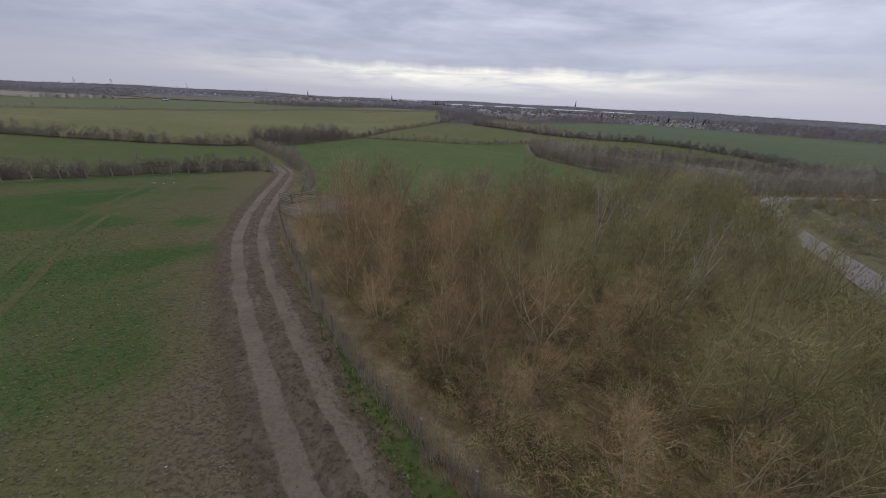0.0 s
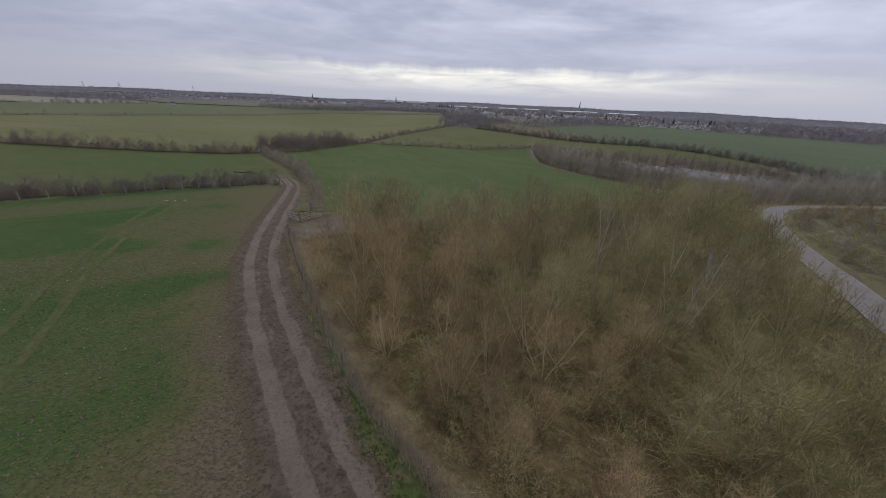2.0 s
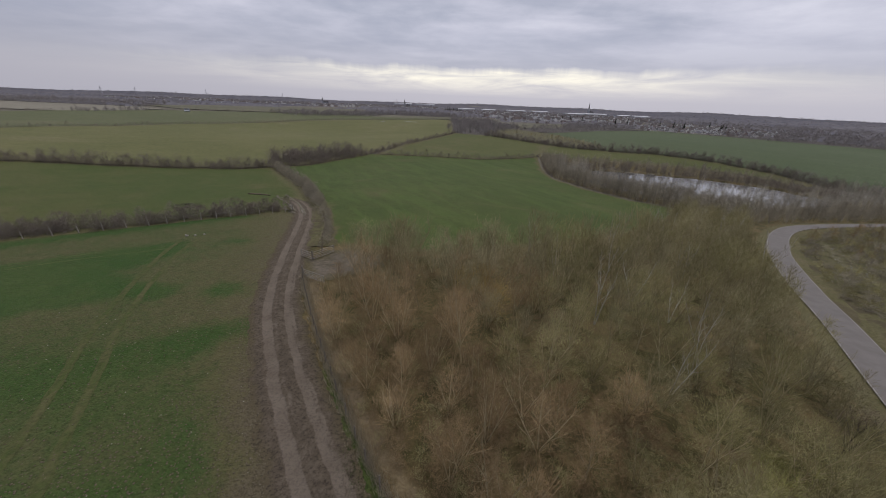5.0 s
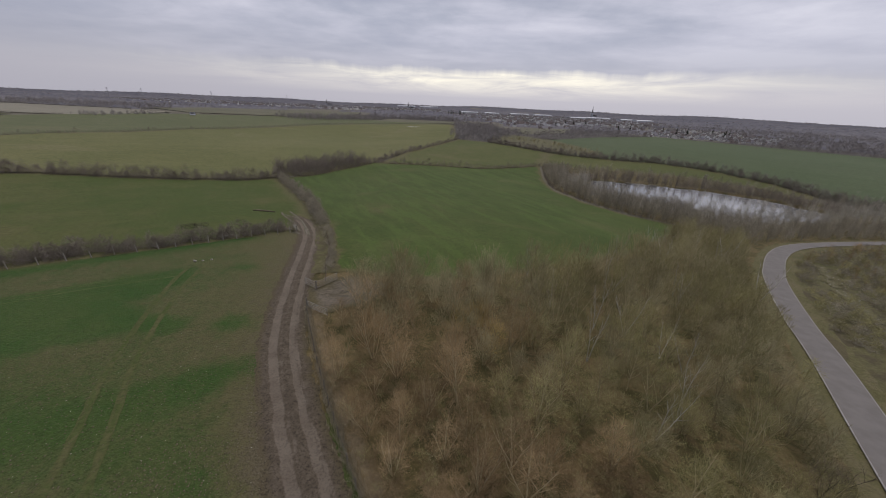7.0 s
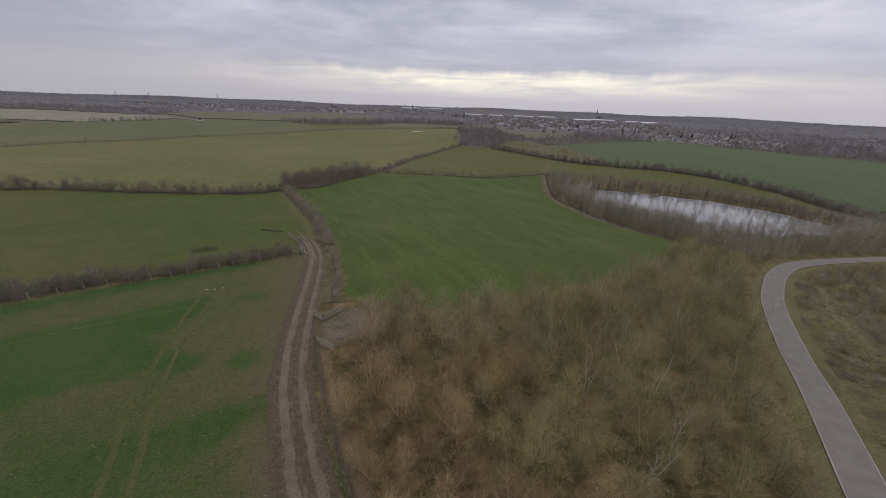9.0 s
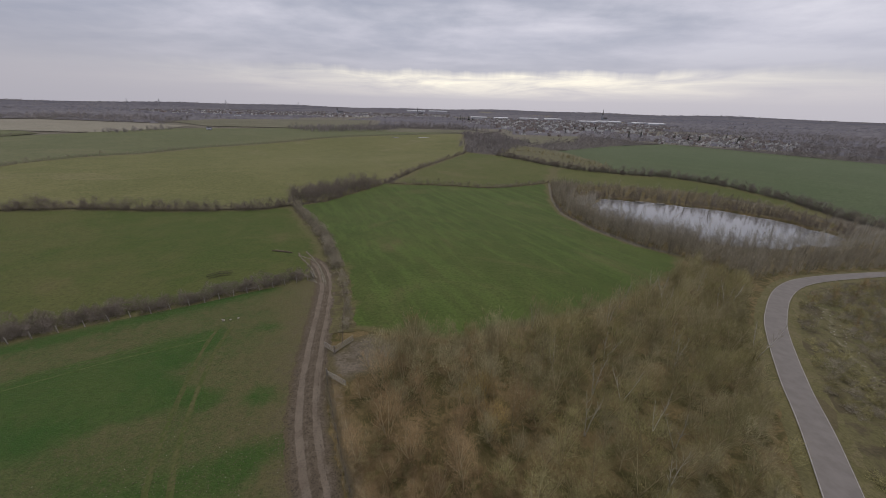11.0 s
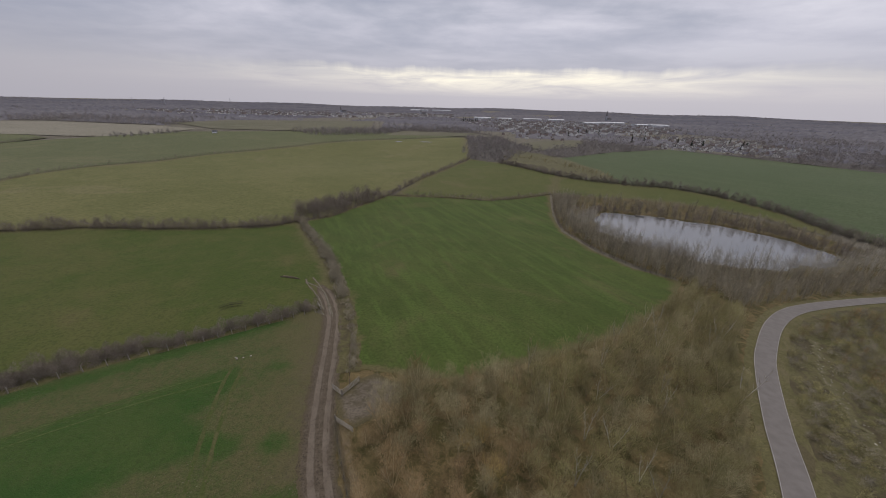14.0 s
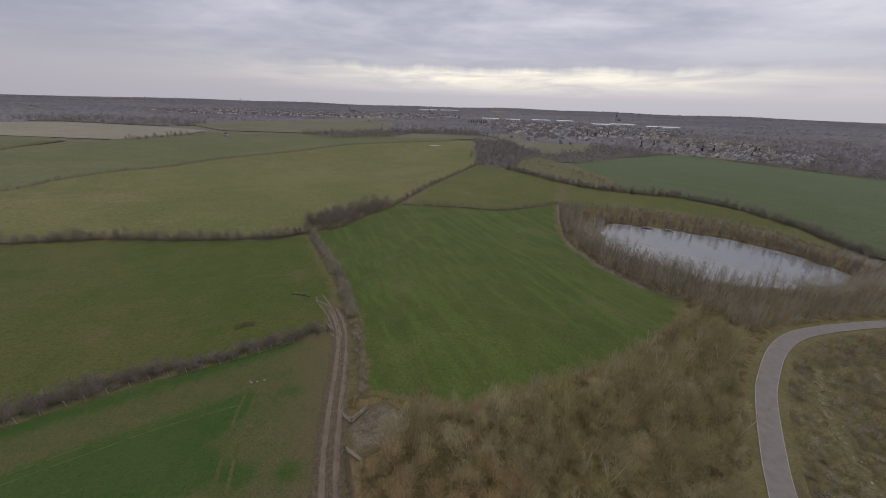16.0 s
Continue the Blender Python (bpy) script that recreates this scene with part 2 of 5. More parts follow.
M_KERB = plain("worn_edge_paint", (0.27, 0.252, 0.228), (0.37, 0.35, 0.32), 0.8, 0.8)
M_PAINT = plain("road_paint", (0.32, 0.31, 0.29), (0.46, 0.45, 0.43), 2.0, 0.7)
M_STONE = plain("pale_rubble", (0.24, 0.22, 0.17), (0.42, 0.39, 0.32), 1.5, 0.9, bump=0.05)
M_BROWN = twig_mat("brown_twigs", (0.365, 0.253, 0.132), (0.475, 0.342, 0.188), spread=0.5)
M_BRAMBLE = twig_mat("red_brown_bramble_stems", (0.26, 0.178, 0.094), (0.37, 0.27, 0.151), spread=0.5)
M_OLIVE = twig_mat("olive_lichened_twigs", (0.335, 0.300, 0.138), (0.430, 0.390, 0.190), spread=0.5)
M_GREY = twig_mat("grey_twigs", (0.365, 0.318, 0.175), (0.470, 0.418, 0.245), spread=0.48)
M_LIMB = twig_mat("pale_grey_brown_limbs", (0.39, 0.318, 0.186), (0.52, 0.435, 0.269), spread=0.42)
M_MOSS = twig_mat("yellow_green_willow_twigs", (0.33, 0.32, 0.105), (0.41, 0.40, 0.15), spread=0.4)
M_OCHRE = twig_mat("ochre_lichened_twigs", (0.42, 0.30, 0.105), (0.50, 0.37, 0.15), spread=0.45)
M_BARK = twig_mat("grey_bark", (0.19, 0.150, 0.105), (0.285, 0.235, 0.170))
M_PALE = twig_mat("pale_shore_twigs", (0.40, 0.365, 0.29), (0.52, 0.48, 0.395), spread=0.35)
M_BIRCH = twig_mat("pale_birch_bark", (0.46, 0.43, 0.375), (0.62, 0.58, 0.52), spread=0.3)
M_POND = twig_mat("pond_scrub_twigs", (0.31, 0.272, 0.200), (0.41, 0.366, 0.275), spread=0.4)
M_HEDGE = twig_mat("hedge_twigs", (0.205, 0.172, 0.142), (0.265, 0.227, 0.188), spread=0.22)
# Far twigs: base colour greyed to stand in for haze in between.
M_FARWOOD = twig_mat("haze_greyed_bare_wood", (0.275, 0.246, 0.226), (0.355, 0.324, 0.302), spread=0.35)
# Far canopy: the blue of distance haze is painted into these tones.
k = Mat("haze_tinted_wood_canopy", 0.95, 0.1)
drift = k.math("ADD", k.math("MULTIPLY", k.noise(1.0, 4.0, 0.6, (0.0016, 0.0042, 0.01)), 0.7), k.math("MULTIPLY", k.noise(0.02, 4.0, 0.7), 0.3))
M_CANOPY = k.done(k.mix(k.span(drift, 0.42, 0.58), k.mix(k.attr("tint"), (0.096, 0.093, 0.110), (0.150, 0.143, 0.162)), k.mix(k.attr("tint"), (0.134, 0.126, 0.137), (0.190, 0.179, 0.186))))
M_UNDER = plain("dark_wood_floor", (0.060, 0.052, 0.045), (0.100, 0.086, 0.072), 0.3, 0.95)
M_FIR = twig_mat("conifer_needles", (0.025, 0.036, 0.022), (0.04, 0.055, 0.03))
M_LEAF = twig_mat("dead_tan_leaves", (0.22, 0.155, 0.08), (0.34, 0.26, 0.15))
M_STRAW = twig_mat("dead_grass_blades", (0.40, 0.345, 0.235), (0.52, 0.455, 0.33), spread=0.25)
M_BLADE = twig_mat("green_grass_blades", (0.07, 0.11, 0.03), (0.11, 0.14, 0.045))
M_YARD = grass_field("trodden_yard_soil", (0.150, 0.124, 0.094), (0.182, 0.150, 0.116), (0.115, 0.096, 0.066), (0.45, 0.6), big=0.35, tuft=2.5, rim=(0.118, 0.098, 0.054))
M_DARK = twig_mat("dark_wet_bark", (0.07, 0.06, 0.048), (0.11, 0.095, 0.075))
M_CLOD = plain("dry_soil_clod", (0.085, 0.070, 0.043), (0.160, 0.132, 0.086), 8.0, 0.95)
M_POST = plain("weathered_post_wood", (0.16, 0.136, 0.108), (0.28, 0.248, 0.205), 6.0, 0.9)
M_PALEPOST = plain("bleached_post_wood", (0.235, 0.210, 0.175), (0.350, 0.318, 0.272), 6.0, 0.9)
M_WIRE = plain("rusty_galvanised_wire", (0.16, 0.14, 0.11), (0.25, 0.225, 0.18), 9.0, 0.8, 0.1)
M_STEEL = plain("galvanised_gate_tube", (0.24, 0.22, 0.19), (0.36, 0.335, 0.29), 4.0, 0.6, 0.2)
k = Mat("still_pond_water", 0.03, 0.5)
k.b.inputs["IOR"].default_value = 2.6
M_WATER = k.done((0.15, 0.145, 0.135), k.noise(0.9, 3.0, 0.5), 0.02, 0.06)
M_BRICK = plain("red_brown_house_brick", (0.26, 0.205, 0.18), (0.34, 0.275, 0.24), 0.8)
M_RENDER = plain("pale_house_render", (0.60, 0.58, 0.55), (0.78, 0.76, 0.72), 0.5)
M_TILE = plain("dull_roof_tile", (0.095, 0.080, 0.077), (0.145, 0.122, 0.115), 0.7)
M_SLATE = plain("grey_roof_slate", (0.12, 0.112, 0.108), (0.18, 0.168, 0.16), 0.7, 0.95, spec=0.05)
M_SHED = plain("white_sheet_roof", (0.62, 0.62, 0.64), (0.72, 0.72, 0.73), 0.2)
M_CLAD = plain("grey_cladding", (0.30, 0.31, 0.33), (0.38, 0.38, 0.40), 0.2)
M_GLASS = plain("dark_window_glass", (0.03, 0.035, 0.04), (0.05, 0.055, 0.06), 1.0, 0.15, spec=0.5)

# ---- the lie of the land ----
SWELLS = ((150, 190, 120), (-80, 160, 90), (-120, 370, 130), (60, 60, 60), (10, 240, 80), (210, 290, 100), (-20, 42, 24), (-45, 62, 25), (-8, 12, 16))
LAND = (0.95, -4.78, -11.25, 2.33, -5.66, -4.23, 7.23, 3.42, 11.47, -0.29, -11.16, -5.52, -7.03, -1.26, -2.26, 2.33, 0.47, 0.7, 0.7)
WATER_Z = -14.3
PX, PY, PA, PB, PT = 119.0, 178.0, 52.0, 33.0, radians(-22)


def pond_r(x, y):
    """1 on the pond's shore, less inside."""
    u, v = (x - PX) * math.cos(PT) + (y - PY) * math.sin(PT), -(x - PX) * math.sin(PT) + (y - PY) * math.cos(PT)
    a = np.arctan2(v / PB, u / PA)
    wob = 1 + 0.06 * np.sin(3 * a + 0.6) + 0.035 * np.sin(5 * a + 2.0) + 0.03 * np.sin(11 * a) + 0.012 * np.sin(23 * a + 1)
    return np.sqrt((u / PA) ** 2 + (v / PB) ** 2) / wob


def smoothstep(a, b, x):
    f = np.clip((x - a) / (b - a), 0, 1)
    return f * f * (3 - 2 * f)


def height(x, y):
    x, y = np.asarray(x, float), np.asarray(y, float)
    u, v = x / np.sqrt(1 + (x / 350) ** 2) / 350, y / np.sqrt(1 + (y / 450) ** 2) / 450
    terms = [1.0, u, v, u * v, u * u, v * v, u * u * v, u * v * v, v ** 3, u ** 3]
    terms += [np.exp(-((x - a) ** 2 + (y - b) ** 2) / s ** 2) for a, b, s in SWELLS]
    z = sum(c * f for c, f in zip(LAND, terms))
    r, az = np.hypot(x, y), np.degrees(np.arctan2(x, y))
    rise = 6 + 9 * np.exp(-((az - 20) / 11) ** 2) + 1.5 * np.sin(az * 0.21) - 9 * smoothstep(34, 47, az) + 5 * np.sin(az * 0.17 + 1.2) + 3 * np.sin(az * 0.43)
    z = z + rise * smoothstep(1500, 3300, r) - 12 * smoothstep(3600, 4800, r)
    p = pond_r(x, y)
    z = z + (WATER_Z + 0.5 - z) * smoothstep(1.5, 1.05, p)
    z = z - 1.9 * smoothstep(1.04, 0.90, p)
    return z


def hz(x, y):
    return float(height(x, y))


def link(name, verts, faces, material, parent=None, smooth=False):
    me = bpy.data.meshes.new(name)
    me.from_pydata([tuple(map(float, v)) for v in verts], [], faces)
    me.materials.append(material)
    if smooth:
        me.shade_smooth()
    ob = new(name, me)
    if parent:
        ob.parent = parent
    return ob


def curve_through(pts, step):
    """Points at even steps along a smooth line through pts."""
    p = [Vector((*q, 0)) for q in pts]
    p = [p[0] * 2 - p[1], *p, p[-1] * 2 - p[-2]]
    out = []
    for a, b, c, d in zip(p, p[1:], p[2:], p[3:]):
        n = max(1, round((c - b).length / step))
        for i in range(n):
            f = i / n
            out.append(0.5 * (2 * b + (c - a) * f + (2 * a - 5 * b + 4 * c - d) * f * f + (3 * b - a - 3 * c + d) * f ** 3))
    return [(v.x, v.y) for v in out] + [tuple(pts[-1])]


def inside(x, y, poly):
    x, y = np.asarray(x, float), np.asarray(y, float)
    hit = np.zeros(x.shape, bool)
    for (x0, y0), (x1, y1) in zip(poly, poly[1:] + poly[:1]):
        if y0 != y1:
            hit ^= ((y0 > y) != (y1 > y)) & (x < (x1 - x0) * (y - y0) / (y1 - y0) + x0)
    return hit


def edge_gap(x, y, line, closed=True):
    """Distance to a line of points."""
    best = np.full(np.shape(x), 1e9)
    for (x0, y0), (x1, y1) in zip(line, line[1:] + (line[:1] if closed else [])):
        ll = max(1e-9, (x1 - x0) ** 2 + (y1 - y0) ** 2)
        f = np.clip(((x - x0) * (x1 - x0) + (y - y0) * (y1 - y0)) / ll, 0, 1)
        best = np.minimum(best, np.hypot(x - x0 - f * (x1 - x0), y - y0 - f * (y1 - y0)))
    return best


FIELDS = []


def sheet(name, outline, step, lift, material, label, category="field", wobble=0.0, wear=None, fade=5.0):
    """A piece of ground laid on the land inside an outline."""
    from mathutils.geometry import delaunay_2d_cdt
    if category == "field":
        FIELDS.append(list(outline))
    rim = []
    for a, b in zip(outline, outline[1:] + outline[:1]):
        n = max(1, round(math.dist(a, b) / step))
        for i in range(n):
            q = Vector((a[0] + (b[0] - a[0]) * i / n, a[1] + (b[1] - a[1]) * i / n, 0))
            if wobble:
                q += noise.noise_vector(q * 0.35) * wobble + noise.noise_vector(q * 1.4) * wobble * 0.4
            rim.append((q.x, q.y))
    xs, ys = zip(*rim)
    gx, gy = np.meshgrid(np.arange(min(xs), max(xs), step), np.arange(min(ys), max(ys), step))
    gx, gy = gx.ravel(), gy.ravel()
    gx = gx + (np.arange(len(gx)) * 0.618 % 1 - 0.5) * step * 0.2
    keep = inside(gx, gy, rim)
    gx, gy = gx[keep], gy[keep]
    keep = edge_gap(gx, gy, rim) > step * 0.4
    pts = [Vector(p) for p in rim] + [Vector((a, b)) for a, b in zip(gx[keep], gy[keep])]
    n = len(rim)
    co, _, faces, *_ = delaunay_2d_cdt(pts, [(i, (i + 1) % n) for i in range(n)], [], 1, 1e-4)
    cx, cy = np.array([c.x for c in co]), np.array([c.y for c in co])
    ob = link(name, np.stack([cx, cy, height(cx, cy) + lift], -1), [tuple(f) for f in faces], material, smooth=True)
    gone = np.clip(1 - edge_gap(cx, cy, rim) / fade, 0, 1)
    ob.data.attributes.new("rim", "FLOAT", "POINT").data.foreach_set("value", gone.astype(np.float32))
    if wear:
        ob.data.attributes.new("wear", "FLOAT", "POINT").data.foreach_set("value", wear(cx, cy).astype(np.float32))
    return tagged(ob, label, category, kind="structure")


def ribbon(line, lo, hi, lift, rough=0.0, seed=0.0, depth=0.0, across=1):
    """Verts and faces of a strip along a line, from offset lo to hi to its right."""
    verts, faces = [], []
    for i, (x, y) in enumerate(line):
        a, b = line[max(0, i - 1)], line[min(len(line) - 1, i + 1)]
        d = Vector((b[0] - a[0], b[1] - a[1])).normalized()
        l = lo + rough * noise.noise(Vector((i * 0.31, seed, 0))) + rough * 0.6 * noise.noise(Vector((i * 0.93, seed, 4)))
        h = hi + rough * noise.noise(Vector((i * 0.31, seed, 9))) + rough * 0.6 * noise.noise(Vector((i * 0.93, seed, 14)))
        for j in range(across + 1):
            f = j / across
            o = l + (h - l) * f
            px, py = x + d.y * o, y - d.x * o
            verts.append((px, py, hz(px, py) + lift - depth * 4 * f * (1 - f)))
        if i:
            k, w = i * (across + 1), across + 1
            faces += [(k + j - w, k + j + 1 - w, k + j + 1, k + j) for j in range(across)]
    return verts, faces


def axis(lo, hi, step, reach, grow=1.16):
    mid = list(np.arange(lo, hi + step, step))
    s, left, right = step, [], []
    a, b = lo, mid[-1]
    while a > -reach or b < reach:
        s *= grow
        a, b = a - s, b + s
        left.append(max(a, -reach)), right.append(min(b, reach))
    return sorted({round(float(v), 3) for v in left + mid + right})


gx, gy = axis(-220, 220, 5, 4700), axis(-60, 330, 5, 4700)
GX, GY = np.meshgrid(gx, gy)
GZ = height(GX, GY) - 0.12 - 0.25 * smoothstep(180, 320, np.hypot(GX, GY))
nx = len(gx)
quads = [(j * nx + i, j * nx + i + 1, (j + 1) * nx + i + 1, (j + 1) * nx + i) for j in range(len(gy) - 1) for i in range(nx - 1)]
tagged(link("ground", np.stack([GX.ravel(), GY.ravel(), GZ.ravel()], -1), quads, M_LAND, smooth=True),
       "brown and olive winter farmland running to the horizon", "ground", kind="structure")

TRACK = curve_through([(13, -15), (6.3, -5.5), (0.9, 2.3), (-2.5, 7.1), (-4.8, 10.1), (-7.6, 14.1), (-11.3, 19.5), (-15.9, 27.2), (-18.5, 32.3), (-21.0, 39.0), (-23.7, 47.6),
                       (-26.9, 58.6), (-30.4, 69), (-35, 78), (-41, 86.2)], 0.8)
ROAD = curve_through([(10, -30), (20, -10), (30, 6.5), (38.6, 20.9), (49.3, 37.8), (55.9, 49.1), (66.4, 65.1), (73.3, 73.9), (85, 86.5), (96.9, 96.1), (109.7, 102.7),
                      (128, 109.5), (145.3, 114.6), (175, 121), (230, 129), (330, 135)], 1.5)
FENCE = curve_through([(9.5, -2.5), (5, 3.2), (1.6, 7.4), (-0.3, 9.4), (-3.4, 12.8), (-5.6, 15.9), (-8.1, 19.8), (-12.2, 26.7), (-16.8, 35.2), (-18.7, 39.1)], 1.9)
HEDGE_A = [(-82, 32), (-75.6, 36.9), (-71.6, 41.3), (-62.3, 48.9), (-52.6, 55.7), (-43.2, 63.7), (-35.5, 70.4)]
HEDGE_B = [(-230, 82), (-177, 106), (-163.6, 113.4), (-148.2, 121.4), (-128.4, 127), (-108.7, 134.8), (-88.6, 145.4), (-80, 156.8)]
HEDGE_C = [(-78, 157.5), (-69.9, 167.3), (-62, 190.6), (-51.5, 218.3), (-36.9, 274.7), (0.6, 382.8)]
HEDGE_D = [(-48, 218.5), (-29.4, 220), (-8.9, 221.3), (13.3, 221), (34.7, 232.5), (58.9, 250)]
HEDGE_E = [(-79, 155), (-60.8, 128), (-46.2, 106.4), (-37, 90), (-31.8, 80.4), (-26.8, 69.9), (-22.3, 57.8), (-20.0, 50.5)]
HEDGE_F = [(32, 360), (77.6, 309), (119, 292), (159, 283.5), (187, 261), (202, 230), (205, 200), (210, 170)]
HEDGE_G = [(-330, 120), (-271, 170), (-276, 202), (-274, 238), (-259, 273), (-252, 333), (-218, 418), (-191, 478), (-140, 526), (-6, 608)]
FIELD_R = [(58, 247), (49.6, 197.7), (47, 165.5), (54, 139.6), (63, 122.4), (76, 114), (64, 97), (40, 75), (23, 64), (9.5, 57), (1.2, 51.5), (-6.8, 51.5), (-15, 51.5), (-18.5, 52)]


GREENS = ([(-95, 2), (-63, 31.5), (-55.6, 37.6), (-47.8, 44.1), (-40.9, 48.9), (-38.4, 45.2), (-40.1, 40), (-43.3, 37.6), (-37, 34.6), (-31.4, 34.7), (-31.4, 32), (-35.5, 31.6), (-41.5, 28.5), (-45.6, 24.7), (-49.9, 22), (-70, -5)],
          [(-27.9, 33.5), (-26.7, 36.1), (-24.3, 35.6), (-24.1, 33.9), (-26, 32.6)], [(-35.4, 49.6), (-33.1, 50.9), (-32, 49.9), (-34.4, 48.8)],
          [(-50, 12), (-36, 17.8), (-30, 22), (-26, 25), (-19.5, 29.3), (-18, 27), (-22, 23), (-26.5, 18.8), (-34, 15.5), (-48, 8)],
          [(-34, 2), (-26, 8), (-20.4, 11.2), (-16.4, 14.8), (-11.3, 15.5), (-10.2, 14.2), (-12.4, 11.6), (-16.3, 9.1), (-20, 6), (-28, -2)],
          [(-82, 30.5), (-73.5, 38), (-65, 45.5), (-54.9, 54.4), (-41.4, 66.2), (-40.2, 65), (-52.4, 52.6), (-62.8, 44.1), (-71.5, 37), (-80, 29)])


def crop_wear(x, y):
    """Where the crop is thin: everywhere but on the green strips, and most of all by the track."""
    green = np.zeros(np.shape(x))
    for shape in GREENS:
        gap = edge_gap(x, y, shape)
        green = np.maximum(green, smoothstep(-1.6, 1.3, np.where(inside(x, y, shape), gap, -gap)))
    side = smoothstep(6.6, 3.0, edge_gap(x, y, TRACK, False)) * (1 - 0.85 * smoothstep(13, 28, y)) + 0.25 * smoothstep(14, 6, edge_gap(x, y, TRACK[40:], False))
    return (1 - green) * (0.17 + 0.38 * smoothstep(14, 30, y) + 0.30 * smoothstep(12, 7, y + 0.25 * x)) + 0.75 * side


sheet("field", [(13, -15), (6.3, -5.5), (0.9, 2.3), (-2.5, 7.1), (-7.6, 14.1), (-11.3, 19.5), (-15.9, 27.2), (-18.5, 32.3), (-21, 39), (-23.7, 47.6), (-26.9, 58.6), (-30.4, 69)] + HEDGE_A[::-1] + [(-110, 5), (-90, -60), (20, -60)],
      1.6, 0.0, M_CROP, "thin young green crop with bare brown soil patches", wobble=0.4, wear=crop_wear)
sheet("field", HEDGE_A + [(-35, 78), (-41, 87)] + [(x - 2, y) for x, y in HEDGE_E[4::-1]] + HEDGE_B[::-1] + [(-150, 20)], 5.0, 0.0, M_PAST, "smooth green winter pasture between two hedges")
sheet("field", HEDGE_E[::-1] + HEDGE_C[1:4] + HEDGE_D[1:] + FIELD_R, 4.0, -0.015, M_CORN, "striped green field of drilled young corn", wobble=0.3, fade=2.0)
sheet("field", HEDGE_B + HEDGE_C[1:] + HEDGE_G[::-1], 12.0, 0.3, M_OLIV, "large olive green grazed pasture behind a hedge")
sheet("field", HEDGE_D + HEDGE_F[1::-1] + HEDGE_C[:3:-1], 8.0, 0.2, M_MID, "small green pasture beyond a thin hedge")
sheet("field", [(58.9, 250), (77.6, 309)] + HEDGE_F[2:7] + [(196, 192), (184, 222), (158, 242), (120, 252), (80, 250)], 8.0, 0.06, M_MID, "strip of rough grass behind the pond")
sheet("field", HEDGE_F[1:8] + [(330, 150), (560, 300), (420, 392), (367, 448), (331, 490), (284, 536), (185, 476), (112, 410), (32, 362)], 12.0, 0.3, M_DEEP, "dark green winter corn field beside the town")
sheet("field", HEDGE_G[1:] + [(-160, 640), (-300, 600), (-446, 514), (-463, 415), (-477, 341), (-460, 301), (-420, 200)], 15.0, 0.4, M_FARGREEN, "pale olive pasture in the distance")
sheet("field", [(-900, 480), (-790, 623), (-584, 613), (-460, 580), (-446, 516), (-464, 417), (-540, 412), (-700, 400)], 20.0, 0.4, M_BARE, "pale bare stubble field in the distance")
sheet("field", [(-460, 299), (-478, 340), (-492, 386), (-540, 408), (-700, 395), (-800, 250), (-500, 150), (-425, 195)], 20.0, 0.4, M_FARGREEN, "distant green pasture")
sheet("field", [(-440, 590), (-300, 610), (-200, 650), (-215, 760), (-264, 1000), (-418, 910), (-560, 830), (-590, 690)], 20.0, 0.5, M_FAROL, "distant narrow pasture")
sheet("field", [(-140, 600), (-10, 625), (10, 700), (-130, 690)], 20.0, 0.5, M_FAROL, "small distant pasture in front of the town")
sheet("field", [(90, 470), (150, 520), (190, 620), (120, 600), (70, 530)], 15.0, 0.5, M_FAROL, "small distant pasture beside bare woods")
sheet("field", [(44, 470), (84, 432), (106, 385), (124, 331), (122, 297), (80, 312), (50, 345), (34, 364), (52, 420)], 12.0, 0.36, M_STRIP, "pale tan rough grass beside an overgrown hedge", "rough grass", 3.0)
sheet("wood_floor", [(10, -12), (8.2, -2)] + [(x - 0.8, y - 0.6) for x, y in FENCE[2:]] + [(-22, 46), (-23, 57)] + [(-6.8, 55), (1.2, 55), (9.5, 59), (23, 66), (40, 77), (64, 99), (76, 116), (66, 126), (57, 142), (49, 167), (51, 198), (60, 249),
      (120, 252), (158, 242), (190, 205), (200, 150), (175, 121), (145, 114.5), (128, 109.5), (109.7, 102.7), (96.9, 96.1), (85, 86.5), (73.3, 73.9), (66.4, 65.1), (55.9, 49.1), (49.3, 37.8), (38.6, 20.9), (30, 6.5), (20, -10)],
      4.0, -0.04, M_LITTER, "dead leaves, brown grass and moss under bare trees", "woodland floor")
sheet("scrub_ground", [(10, -30), (20, -10), (30, 6.5), (38.6, 20.9), (49.3, 37.8), (55.9, 49.1), (66.4, 65.1), (73.3, 73.9), (85, 86.5), (96.9, 96.1), (109.7, 102.7), (128, 109.5), (145, 114.5), (175, 121), (260, 130), (300, 60), (200, -40)],
      4.0, -0.045, M_ROUGH, "yellowed rough grass and scrub beside the road", "scrubland")
sheet("yard", [(-18.6, 39.6), (-15.6, 38.4), (-11.5, 40.5), (-9, 45), (-10.5, 49), (-15, 51), (-18.2, 48.5), (-19.4, 45.5), (-21.6, 45)], 1.0, 0.03, M_YARD, "bare churned mud in the open gateway", "gateway", wobble=1.3, fade=2.2)


def rim_across(ob, across, sharp):
    """Marks how near each point of a strip lies to the strip's edges."""
    u = np.abs(np.arange(len(ob.data.vertices)) % (across + 1) / across * 2 - 1)
    ob.data.attributes.new("rim", "FLOAT", "POINT").data.foreach_set("value", np.clip(1 - (1 - u) * sharp, 0, 1).astype(np.float32))
    return ob


